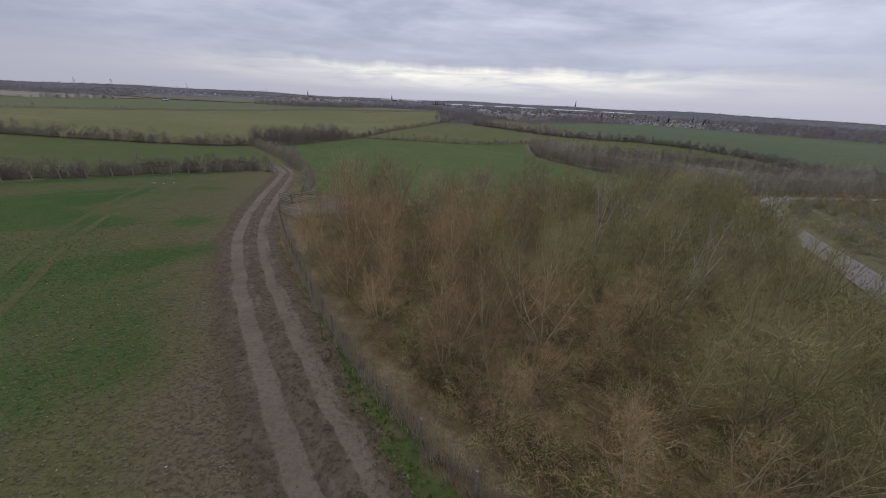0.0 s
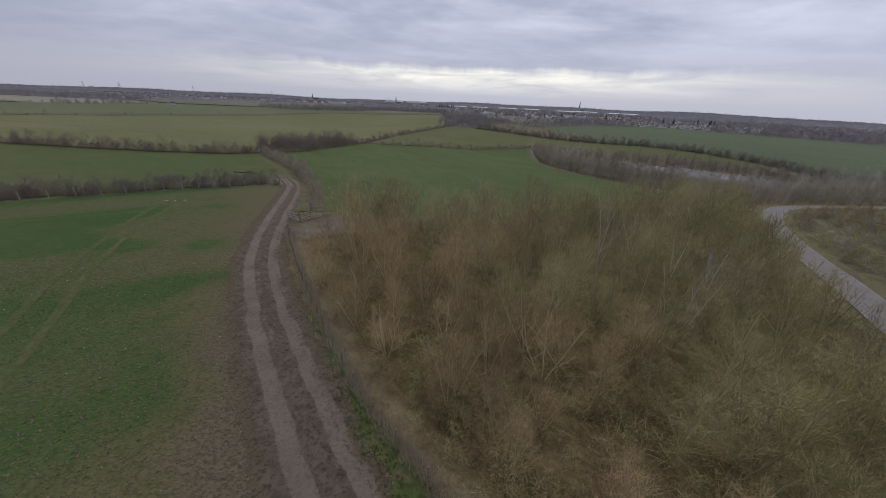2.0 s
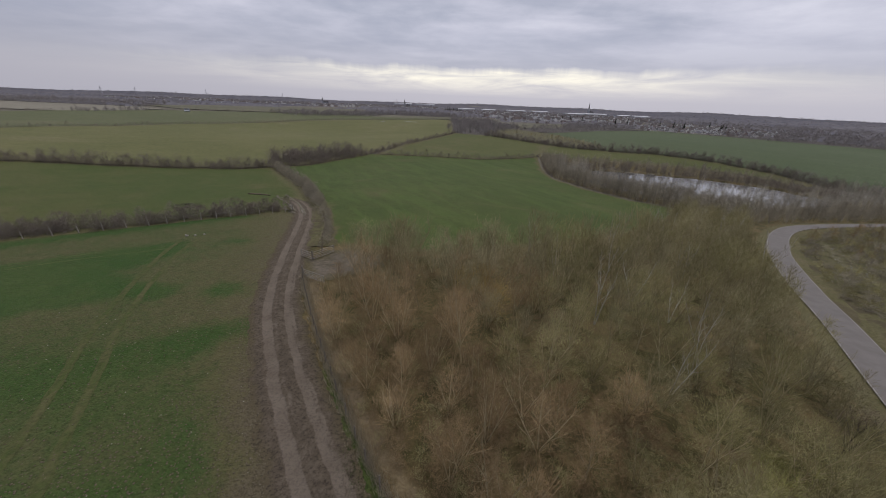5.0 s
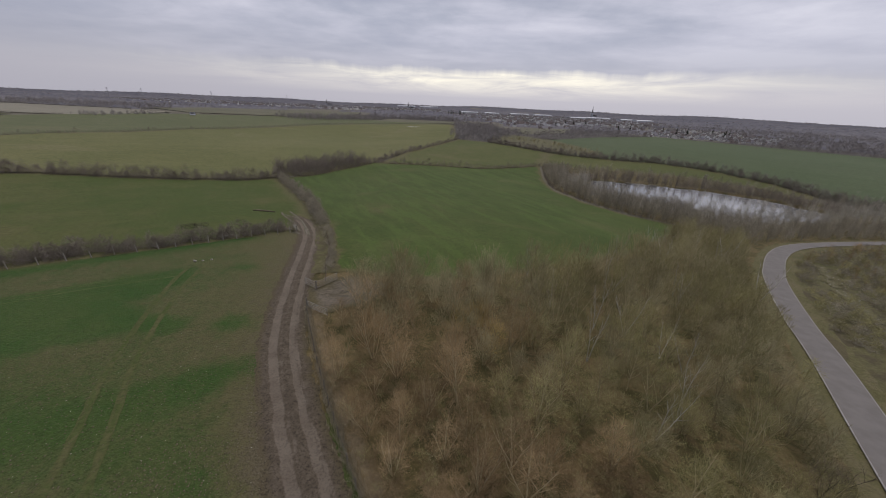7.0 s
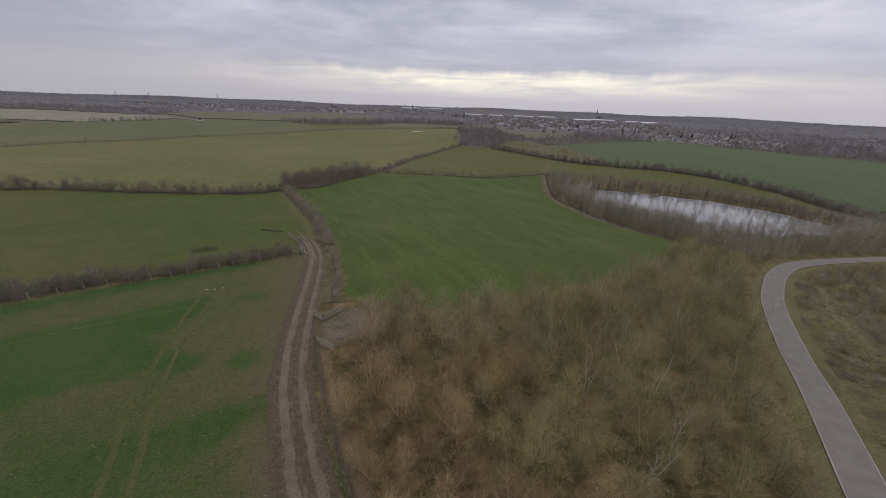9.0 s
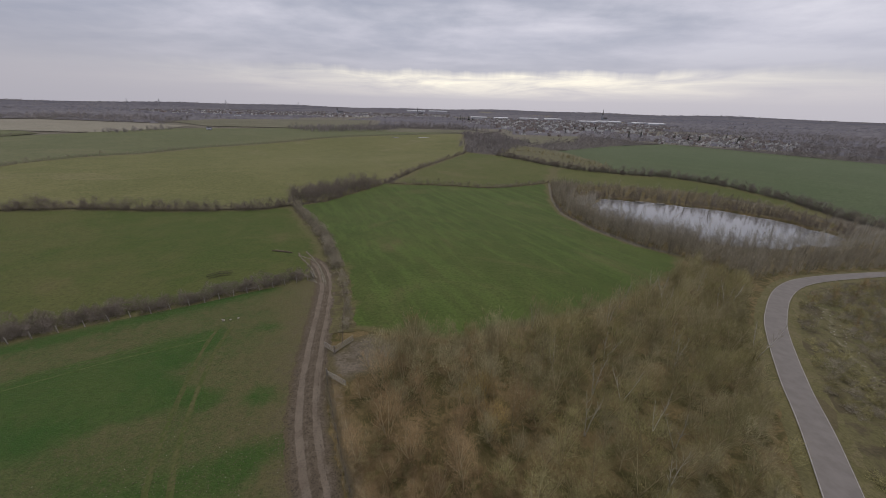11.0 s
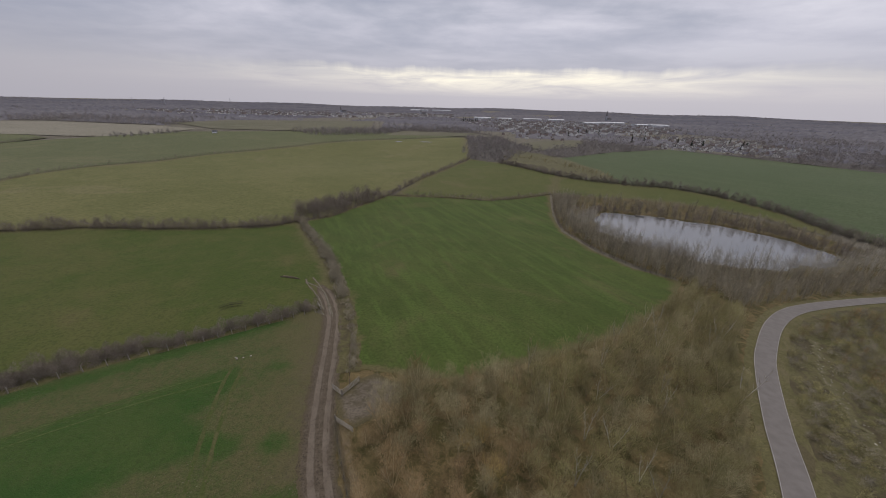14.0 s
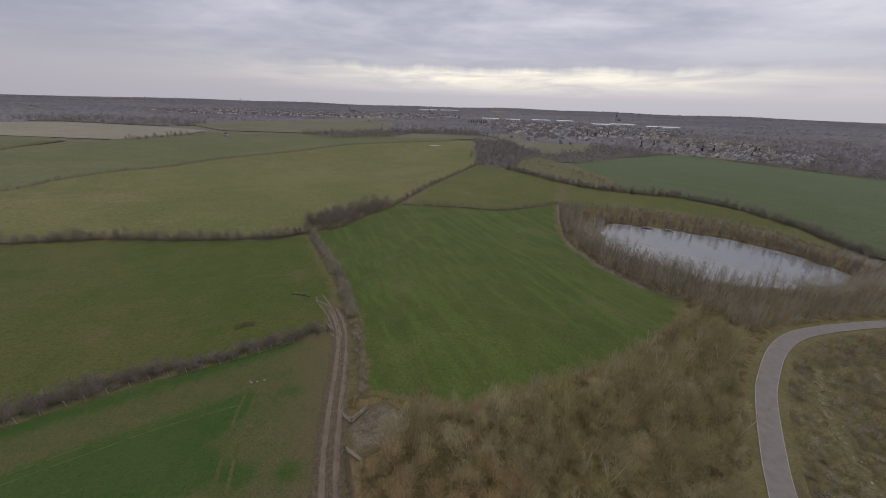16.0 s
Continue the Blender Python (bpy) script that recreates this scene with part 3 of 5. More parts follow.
def rutted(line, lo, hi, across, ruts):
    """The farm track: one strip with two sunk wheel ruts, rough mud between and ragged flat edges."""
    verts, faces, rut_at, rim_at = [], [], [], []
    n = len(line)
    for i, (x, y) in enumerate(line):
        a, b = line[max(0, i - 1)], line[min(n - 1, i + 1)]
        d = Vector((b[0] - a[0], b[1] - a[1])).normalized()
        s = i * 0.25
        rag = [0.5 * noise.noise(Vector((s * 0.5, k, 0))) + 0.3 * noise.noise(Vector((s * 1.7, k, 3))) for k in (1.0, 9.0)]
        end = min(1, (n - 1 - i) / 30)
        l, h = (lo(s) + rag[0]) * (0.35 + 0.65 * end), (hi(s) + rag[1]) * (0.35 + 0.65 * end)
        for j in range(across + 1):
            f = j / across
            o = l + (h - l) * f
            px, py = x + d.y * o, y - d.x * o
            e = min(1.0, 5 * min(f, 1 - f))
            wob = 0.14 * noise.noise(Vector((s * 0.4, 5.0, 0)))
            r = max(float(smoothstep(half, half * 0.45, abs(o - c - wob - 0.08 * noise.noise(Vector((s * 0.9, c * 7, 0)))))) * (deep + 0.35 * noise.noise(Vector((s * 0.35, c * 5, 2)))) for c, half, deep in ruts) * end
            rough = 0.07 * noise.noise(Vector((px * 2.6, py * 2.6, 1))) + 0.06 * noise.noise(Vector((px * 6, py * 6, 4)))
            verts.append((px, py, hz(px, py) + 0.006 + e * (0.075 - 0.05 * r + rough * (1 - 0.75 * r))))
            rut_at.append(r), rim_at.append(1 - e)
        if i:
            k, w = i * (across + 1), across + 1
            faces += [(k + j - w, k + j + 1 - w, k + j + 1, k + j) for j in range(across)]
    ob = link("dirt_track", verts, faces, M_TRACK, smooth=True)
    for name, vals in (("rut", rut_at), ("rim", rim_at)):
        ob.data.attributes.new(name, "FLOAT", "POINT").data.foreach_set("value", np.array(vals, np.float32))
    return ob


tagged(rutted(curve_through(TRACK[::5], 0.25), lambda s: -2.75, lambda s: 1.75 + 0.65 * float(smoothstep(27, 38, s)), 40, ((-1.08, 0.62, 0.95), (0.80, 0.42, 0.95), (1.28, 0.24, 0.6), (-0.32, 0.2, 0.35))),
       "muddy farm track with two pale wheel ruts", "track", kind="structure")
v, f = ribbon(TRACK[:56], 0.8, 3.05, 0.004, 0.3, 12.0, across=3)
tagged(link("grass_verge", v, f, M_VERGE, smooth=True), "green grass verge between track and fence", "verge", kind="structure")

v, f = ribbon(FENCE, 0.1, 2.0, 0.03, 0.8, 71.0, across=4)
tagged(rim_across(link("litter_strip", v, f, M_TAN, smooth=True), 4, 1.3), "pale tan leaf litter and dead grass behind the fence", "litter", kind="structure")
v, f = ribbon(curve_through(HEDGE_E, 1.5), -1.6, 2.6, 0.06, 0.9, 17.0, across=3)
tagged(link("field_margin", v, f, M_ROUGH, smooth=True), "strip of dead tan grass along the hedge", "margin", kind="structure")
v, f = ribbon(ROAD, -3.9, 3.6, -0.02, 0.7, 5.0, across=4)
tagged(link("road_verge", v, f, M_LANE, smooth=True), "yellowed grass verge along the lane", "verge", kind="structure")
v, f = ribbon(ROAD, -2.2, 1.75, 0.12, 0.03, 2.0, -0.02, 4)
road = tagged(link("road", v, f, M_ROAD, smooth=True), "grey tarmac country lane with a sharp bend", "road", kind="structure")
for lo, hi in ((-2.15, -2.05), (1.62, 1.70)):
    v, f = ribbon(ROAD, lo, hi, 0.127, 0.03, 2.0)
    link("edge_line", v, f, M_KERB, road)
shore = []
for i in range(120):
    a = math.tau * i / 120
    u, v = math.cos(a), math.sin(a)
    q = (PX + 20 * u, PY + 20 * v)
    r = 20 / float(pond_r(*map(np.array, q)))
    r = r / float(pond_r(np.array(PX + r * u), np.array(PY + r * v))) * 1.02
    shore.append((PX + r * u, PY + r * v))
tagged(link("pond", [(x, y, WATER_Z) for x, y in shore], [tuple(range(120))], M_WATER), "still grey pond reflecting the overcast sky", "pond", kind="structure")

# ---- bare trees, bushes and hedges ----


class Plant:
    """Wood (three-sided tapered limbs) and twigs (thin tapered blades) as triangle lists."""

    def __init__(self, seed):
        self.r = random.Random(seed)
        self.limbs, self.twigs = [], []

    def bend(self, d, amount, up=0.0):
        v = Vector((d.x + self.r.uniform(-amount, amount), d.y + self.r.uniform(-amount, amount), d.z + self.r.uniform(-amount, amount) + up))
        return v.normalized()

    def limb(self, p, d, length, r0, r1, parts, wander, up=0.05):
        pts = [p]
        for i in range(parts):
            d = self.bend(d, wander, up)
            q = p + d * (length / parts)
            self.limbs.append((p, q, r0 + (r1 - r0) * i / parts, r0 + (r1 - r0) * (i + 1) / parts))
            p = q
            pts.append(p)
        return pts, d

    def spray(self, p, d, length, width, n, sub, droop=0.0):
        """Twigs off one twig."""
        r = self.r
        q = p + d * length
        self.twigs.append((p, q, width))
        for _ in range(n):
            f = r.uniform(0.25, 1.0)
            e = self.bend(d, 0.75, 0.18 - droop)
            self.twigs.append((p.lerp(q, f), p.lerp(q, f) + e * length * r.uniform(0.35, 0.7), width * 0.7))
            if sub:
                a, b, w = self.twigs[-1]
                for _ in range(sub):
                    g = self.bend(e, 0.8, 0.12 - droop)
                    s = a.lerp(b, r.uniform(0.3, 1.0))
                    self.twigs.append((s, s + g * length * r.uniform(0.2, 0.4), w * 0.75))

    def arrays(self):
        wood = np.zeros((0, 3)), np.zeros((0, 3), int)
        vs, fs = [], []
        for p, q, r0, r1 in self.limbs:
            d = (q - p).normalized()
            s = d.orthogonal().normalized()
            t = d.cross(s)
            k = len(vs)
            for c, rad in ((p, r0), (q, r1)):
                for a in (0, 2.094, 4.189):
                    vs.append(c + (s * math.cos(a) + t * math.sin(a)) * rad)
            for a in range(3):
                b = (a + 1) % 3
                fs += [(k + a, k + b, k + 3 + b), (k + a, k + 3 + b, k + 3 + a)]
        if vs:
            wood = np.array([tuple(v) for v in vs]), np.array(fs)
        vs = []
        for p, q, w in self.twigs:
            d = (q - p).normalized()
            s = d.orthogonal().normalized()
            s = s * math.cos(self.turn()) + d.cross(s) * math.sin(self.turn())
            vs += [p + s * w * 0.5, p - s * w * 0.5, q]
        tw = (np.array([tuple(v) for v in vs]) if vs else np.zeros((0, 3))), np.arange(len(vs)).reshape(-1, 3)
        return wood, tw

    def turn(self):
        return self.r.uniform(0, math.tau)


def young_tree(seed, h, spread, stems=2, boughs=9, shoots=7, twigs=6, sub=1, tw=0.015, low=0.18):
    """A bare young tree: stems fanning from the foot, rising boughs, straight shoots and short twigs."""
    t = Plant(seed)
    r = t.r
    for s in range(stems):
        a0 = s * math.tau / stems + r.uniform(-0.6, 0.6)
        tilt = r.uniform(0.02, 0.08) if stems == 1 else r.uniform(0.16, 0.42)
        lean = Vector((math.cos(a0) * tilt, math.sin(a0) * tilt, 1)).normalized()
        stem, _ = t.limb(Vector((lean.x * 0.3, lean.y * 0.3, -0.15)), lean, h * r.uniform(0.82, 0.98), 0.0085 * h + 0.012, 0.008, 6, 0.085, 0.05)
        seg = len(stem) - 1
        for i in range(boughs):
            f = low + (0.97 - low) * (i + r.random()) / boughs
            k = min(seg - 1, int(f * seg))
            p = stem[k].lerp(stem[k + 1], f * seg - k)
            a = i * 2.4 + a0 + r.uniform(-0.5, 0.5)
            fan = math.tan(radians(58 - 34 * f + r.uniform(-10, 10)))
            out = (lean * 0.3 + Vector((math.cos(a) * fan, math.sin(a) * fan, 1))).normalized()
            length = spread * (1.15 - 0.72 * f) * r.uniform(0.7, 1.15)
            arm, d = t.limb(p, out, length, 0.029 * (1.25 - f) * h / 6, 0.010, 3, 0.14, 0.07)
            for j in range(shoots):
                g = 0.2 + 0.8 * (j + r.random()) / shoots
                m = min(2, int(g * 3))
                q = arm[m].lerp(arm[m + 1], g * 3 - m)
                t.spray(q, t.bend(d, 0.5, 0.16), length * r.uniform(0.28, 0.5), tw, twigs, sub)
                b0, b1, w = t.twigs[-1 - twigs * (1 + sub)]
                t.twigs[-1 - twigs * (1 + sub)] = b0, b1, tw * 1.9
        t.spray(stem[-1], Vector((0, 0, 1)), h * 0.13, tw, 6, 1)
    return t.arrays()


def dome(seed, h, spread, n, tw, base=0.2, blobs=7, twig=0.55, wood=True):
    """A soft rounded bare crown: a stem, limbs to several clumps, and each clump a burst of fine twigs."""
    r = np.random.RandomState(seed)
    t = Plant(seed)
    mid, rad = [], []
    for i in range(blobs):
        a, u = i * 2.4 + r.uniform(-0.4, 0.4), (i + r.uniform(0.2, 0.8)) / blobs
        out = spread * 0.62 * math.sqrt(max(0.05, 1 - (2 * u - 0.75) ** 2)) * r.uniform(0.5, 1.0)
        b = spread * r.uniform(0.36, 0.58)
        mid.append((math.cos(a) * out, math.sin(a) * out, h * (base + (0.93 - base) * u) - b * 0.3))
        rad.append(b)
    if wood:
        top = Vector((r.uniform(-0.2, 0.2), r.uniform(-0.2, 0.2), h * 0.8))
        t.limbs.append((Vector((0, 0, -0.3)), top, 0.012 * h + tw * 0.4, tw * 0.3))
        for c in mid:
            f = min(0.85, max(0.08, c[2] / h * 0.55))
            t.limbs.append((top * f, Vector(c), 0.006 * h + tw * 0.25, tw * 0.25))
    wd, _ = t.arrays()
    k = r.randint(0, blobs, n)
    c, b = np.array(mid)[k], np.array(rad)[k][:, None]
    d = r.normal(size=(n, 3))
    d /= np.linalg.norm(d, axis=1)[:, None]
    p = c + d * b * r.uniform(0.05, 0.75, (n, 1))
    e = d + r.normal(size=(n, 3)) * 0.35 + (0, 0, 0.45)
    e /= np.linalg.norm(e, axis=1)[:, None]
    q = p + e * b * twig * r.uniform(0.6, 1.3, (n, 1))
    s = np.cross(e, r.normal(size=(n, 3)))
    s *= tw * 0.5 / np.linalg.norm(s, axis=1)[:, None]
    p[:, 2], q[:, 2] = np.maximum(p[:, 2], 0), np.maximum(q[:, 2], 0.02)
    return wd, (np.stack([p + s, p - s, q], 1).reshape(-1, 3), np.arange(3 * n).reshape(-1, 3))


def mesh_of(name, verts, tris, material, tints=None):
    """A triangle mesh straight from arrays."""
    me = bpy.data.meshes.new(name)
    n, m = len(verts), len(tris)
    me.vertices.add(n)
    me.vertices.foreach_set("co", np.asarray(verts, np.float32).ravel())
    me.loops.add(m * 3)
    me.loops.foreach_set("vertex_index", np.asarray(tris, np.int32).ravel())
    me.polygons.add(m)
    me.polygons.foreach_set("loop_start", np.arange(0, m * 3, 3, dtype=np.int32))
    me.update(calc_edges=True)
    me.materials.append(material)
    if tints is not None:
        me.attributes.new("tint", "FLOAT", "POINT").data.foreach_set("value", np.asarray(tints, np.float32))
    return me


def scatter(name, kinds, spots, material, rnd, label, category, kind="stuff", group=""):
    """One mesh of many plants. spots: rows of x, y, size."""
    vs, fs, ts, base = [], [], [], 0
    for x, y, s in spots:
        (wv, wf), (tv, tf) = kinds[rnd.randrange(len(kinds))]
        a = rnd.uniform(0, math.tau)
        c, d = math.cos(a) * s, math.sin(a) * s
        v = np.concatenate([wv, tv])
        f = np.concatenate([wf, tf + len(wv)])
        vs.append(np.stack([v[:, 0] * c - v[:, 1] * d + x, v[:, 0] * d + v[:, 1] * c + y, v[:, 2] * s * rnd.uniform(0.85, 1.15) + hz(x, y)], -1))
        fs.append(f + base)
        ts.append(np.full(len(v), rnd.random()))
        base += len(v)
    ob = new(name, mesh_of(name, np.concatenate(vs), np.concatenate(fs), material, np.concatenate(ts)))
    return tagged(ob, label, category, group, kind)


def fill(poly, gap, rnd, avoid=()):
    """Uneven points inside a plan shape, about gap apart, away from the lines in avoid."""
    xs, ys = zip(*poly)
    out = []
    y = min(ys)
    while y < max(ys):
        x = min(xs)
        while x < max(xs):
            out.append((x + rnd.uniform(-0.48, 0.48) * gap, y + rnd.uniform(-0.48, 0.48) * gap))
            x += gap
        y += gap
    px, py = np.array([p[0] for p in out]), np.array([p[1] for p in out])
    keep = inside(px, py, poly)
    for line, far in avoid:
        keep &= edge_gap(px, py, line, False) > far
    return [p for p, k in zip(out, keep) if k]


def along(line, gap, wide, rnd):
    """Points strewn along a line."""
    return [(x + rnd.uniform(-wide, wide), y + rnd.uniform(-wide, wide)) for x, y in curve_through(line, gap)]


rnd = random.Random(11)


def both(a, b):
    """Two plants grown into one: their wood and their twigs joined."""
    return tuple((np.concatenate([v, w]), np.concatenate([f, g + len(v)])) for (v, f), (w, g) in zip(a, b))


TREES = [both(young_tree(100 + i, h, s, st, bo, 5, 4, 1, 0.017), dome(120 + i, h * 0.97, s, 1050, 0.0145, 0.22, 15, 0.6, False)) for i, (h, s, st, bo) in enumerate(
    ((5.6, 2.3, 2, 8), (4.9, 2.2, 4, 5), (6.4, 2.3, 1, 15), (4.2, 2.0, 5, 4), (5.2, 2.1, 3, 6), (3.8, 2.0, 5, 4), (5.6, 2.6, 1, 14)))]
BIRCH = [young_tree(140 + i, h, 1.7, 2, 9, 5, 4, 1, 0.016, 0.3) for i, h in enumerate((7.6, 6.8, 8.2))]
BUSHES = [dome(200 + i, h, s * 0.8, 105, 0.027, 0.03, 7, 0.75, False) for i, (h, s) in enumerate(((1.5, 1.8), (1.2, 2.0), (1.8, 1.7), (1.3, 1.6)))]
LOWTREES = [dome(300 + i, h, s, 900, 0.028, 0.12, 12) for i, (h, s) in enumerate(((5.5, 2.4), (4.6, 2.5), (6.2, 2.4), (5.0, 2.7)))]
PONDTREES = [dome(330 + i, h, s, 190, 0.06, 0.18, 10, 0.55) for i, (h, s) in enumerate(((5.5, 2.0), (4.6, 2.3), (6.6, 1.9), (5.0, 2.4)))]
FARTREES = [dome(400 + i, h, s, 170, 0.13, 0.15, 8, 0.7) for i, (h, s) in enumerate(((8, 3.7), (7, 3.9), (9, 3.6), (6.5, 3.6)))]
DOTTREES = [dome(430 + i, h, s, 46, 0.55, 0.1, 6, 0.7, False) for i, (h, s) in enumerate(((9, 4.2), (8, 4.6), (10, 4.0)))]

SHORETREES = [both(young_tree(360 + i, h, s, 1, 7, 2, 2, 0, 0.04, 0.3), dome(370 + i, h * 0.95, s * 1.15, 170, 0.05, 0.28, 9, 0.6, False)) for i, (h, s) in enumerate(((7.5, 1.3), (6.2, 1.5), (8.6, 1.4), (5.4, 1.4)))]

WOOD = [(9, 4)] + [(x + 1.2, y + 0.6) for x, y in FENCE[6:]] + [(-15.2, 38.8), (-11.5, 41.2), (-8.7, 45), (-9.8, 49.5), (1.2, 50.5), (9.5, 56), (23, 63), (40, 74), (64, 96), (76, 110),
        (82, 93.5), (66, 74), (52, 52), (41, 36), (31, 20), (22, 4), (14, -8)]
spots = fill(WOOD, 3.4, rnd)
near = sorted(spots, key=lambda p: math.hypot(p[0] - 8, p[1] - 14))
first, rest = near[:284], near[284:]
LANESIDE = [(x - 0.86 * o, y + 0.5 * o) for x, y in ROAD[22:80:2] for o in (rnd.uniform(4.6, 7.0), rnd.uniform(6.5, 10.0))]
KINDS = {"brown": M_BROWN, "olive": M_OLIVE, "grey": M_GREY}
stock = {}
for col, material in KINDS.items():
    for i, ((wv, wf), (tv, tf)) in enumerate(TREES):
        stock[col, i] = mesh_of("trunk", wv, wf, M_LIMB), mesh_of("crown", tv, tf, material)
for i, ((wv, wf), (tv, tf)) in enumerate(BIRCH):
    stock["birch", i] = mesh_of("trunk", wv, wf, M_BIRCH), mesh_of("crown", tv, tf, M_GREY)
NAMES = {"brown": ("bare_tree", "young bare tree with reddish brown twigs in a thicket"), "olive": ("bare_tree", "young bare tree with olive lichened twigs"),
         "grey": ("bare_tree", "young bare tree with pale grey twigs"), "birch": ("birch_tree", "slender bare birch tree with a pale trunk")}


def plant_tree(col, i, x, y, s):
    name, label = NAMES[col]
    root = tagged(new(name), label, "tree", "trees of the wood")
    root.matrix_basis = pose(x, y, hz(x, y), 0, 0, rnd.uniform(0, 360)) @ Matrix.Diagonal((s, s, s * rnd.uniform(0.9, 1.1), 1))
    for part, me in zip(("trunk", "crown"), stock[col, i]):
        new(part, me).parent = root


for i in (0, 1):
    stock["ochre", i] = mesh_of("trunk", *TREES[i][0], M_OCHRE), mesh_of("crown", *TREES[i][1], M_OCHRE)
stock["moss", 0] = mesh_of("trunk", *TREES[3][0], M_LIMB), mesh_of("crown", *TREES[3][1], M_MOSS)
NAMES["moss"] = ("bare_tree", "young willow with yellow green mossy twigs")
NAMES["ochre"] = ("bare_tree", "bare young tree with ochre yellow lichened branches")
stock["dark", 0] = stock["dark", 1] = mesh_of("trunk", *TREES[0][0], M_DARK), mesh_of("crown", *TREES[0][1], M_BARK)
NAMES["dark"] = ("bare_tree", "dark leaning bare tree with blackish bark")


def shade_of(x, y):
    """Which colour of tree grows where: brown along the track, olive and grey towards the lane."""
    g = noise.noise(Vector((x * 0.09, y * 0.09, 3))) * 0.5 + (x - 9 + (y - 25) * 0.05) * 0.035
    if rnd.random() < 0.14 and y > 12:
        return "grey"
    if y > 38 and x < 14 and rnd.random() < 0.7:
        return "grey"
    return "brown" if g < 0.0 else "olive" if g < 0.55 else rnd.choice(("grey", "olive", "olive"))


for col, i, x, y, s in (("birch", 0, 22.8, 26.2, 0.95), ("birch", 1, 18.9, 22.9, 0.9), ("birch", 2, 24.1, 40.5, 0.95), ("birch", 0, 20.2, 41.2, 0.95), ("birch", 1, 27.5, 33, 0.9), ("grey", 2, -9.5, 45.6, 0.95),
                        ("grey", 0, -5.6, 48.3, 1.05), ("grey", 6, -1.6, 49.8, 1.0), ("grey", 4, 2.6, 51.0, 0.95), ("olive", 0, 25.0, 14.5, 0.85), ("dark", 1, 28.6, 18.4, 0.9), ("olive", 6, 13, 7.5, 1.0),
                        ("ochre", 0, 5.2, 32.4, 1.0), ("ochre", 1, 4.3, 38.6, 0.9), ("ochre", 0, 1.6, 37.0, 0.8), ("moss", 0, 18.1, 12.9, 1.0), ("moss", 0, 19.9, 15.1, 0.85), ("grey", 2, 17.5, 8.5, 1.05), ("grey", 0, 14.2, 11.5, 1.0), ("olive", 2, 20.5, 12.5, 1.0)):
    plant_tree(col, i, x, y, s)
for x, y in first:
    s = rnd.uniform(0.7, 1.25) * (0.8 if edge_gap(np.array(x), np.array(y), FENCE, False) < 4 else 0.84 if edge_gap(np.array(x), np.array(y), ROAD, False) < 7.5 else 1.0 + 0.22 * float(smoothstep(22, 45, y)))
    if rnd.random() < 0.07 and y > 20 and x > 10:
        plant_tree("birch", rnd.randrange(3), x, y, rnd.uniform(0.8, 1.05))
    else:
        plant_tree(shade_of(x, y), rnd.randrange(len(TREES)), x, y, s)
for col, material in KINDS.items():
    grp = [(x, y, rnd.uniform(0.7, 1.1)) for x, y in rest if shade_of(x, y) == col] + [(x, y, rnd.uniform(0.62, 0.85)) for x, y in LANESIDE if shade_of(x, y) == col]
    if grp:
        scatter("young_wood", LOWTREES, grp, material, rnd, f"thicket of bare young trees with {col} twigs", "trees")
for col, material in KINDS.items():
    grp = [(x, y, rnd.uniform(0.7, 1.4)) for x, y in fill(WOOD, 2.1, rnd) if shade_of(x, y) == col]
    scatter("undergrowth", BUSHES, grp, M_BRAMBLE if col == "brown" else material, rnd, f"low bare {col} undergrowth below the trees", "undergrowth")

BRAMBLE = [dome(460 + i, h, 0.85, 160, 0.019, 0.02, 6, 0.85, False) for i, h in enumerate((0.8, 1.1, 1.4))]
NEARWOOD = [(9, -1), (5, 5), (1.2, 9), (-3, 14), (-7.5, 21), (-11.5, 28), (-4, 30), (6, 26), (16, 20), (22, 12), (18, 2), (13, -4)]
spots = [(x, y, rnd.uniform(0.7, 1.25)) for x, y in fill(NEARWOOD, 0.92, rnd)]
scatter("brambles", BRAMBLE, spots[::3], M_OLIVE, rnd, "tangled olive brambles and dead stalks under the trees", "brambles")
scatter("brambles", BRAMBLE, spots[1::3] + spots[2::3], M_BRAMBLE, rnd, "tangled reddish brown brambles under the trees", "brambles")
HEDGEROW = [dome(500 + i, h, 1.25, 420, 0.030, 0.05, 9, 0.55, False) for i, h in enumerate((1.8, 2.2, 2.5, 1.6))]
FARHEDGE = [dome(520 + i, h, 1.9, 330, 0.052, 0.05, 9, 0.45, False) for i, h in enumerate((2.5, 3.0, 3.6, 2.1))]
SCRUBS = [dome(540 + i, h, 1.6, 250, 0.05, 0.03, 7, 0.7, False) for i, h in enumerate((1.5, 2.0, 2.6, 1.1))]


def clump_thing(name, piece, line_spots, plants, material, label, category, group):
    """One thing of many bushes, each bush a piece of its own on shared mesh data."""
    root = tagged(new(name), label, category, group)
    stock = [mesh_of(piece, np.concatenate([wv, tv]), np.concatenate([wf, tf + len(wv)]), material) for (wv, wf), (tv, tf) in plants]
    for x, y, s in line_spots:
        ob = new(piece, rnd.choice(stock))
        ob.parent = root
        ob.matrix_basis = pose(x, y, hz(x, y), 0, 0, rnd.uniform(0, 360)) @ Matrix.Diagonal((s, s, s * rnd.uniform(0.85, 1.15), 1))
    return root


def hedge(line, gap, wide, plants, lo, hi, label, rows=1, material=None):
    spots = [(x, y, rnd.uniform(lo, hi)) for _ in range(rows) for x, y in along(line, gap, wide, rnd)]
    return clump_thing("hedge", "bush", spots, plants, material or M_HEDGE, label, "hedge", "field hedges")


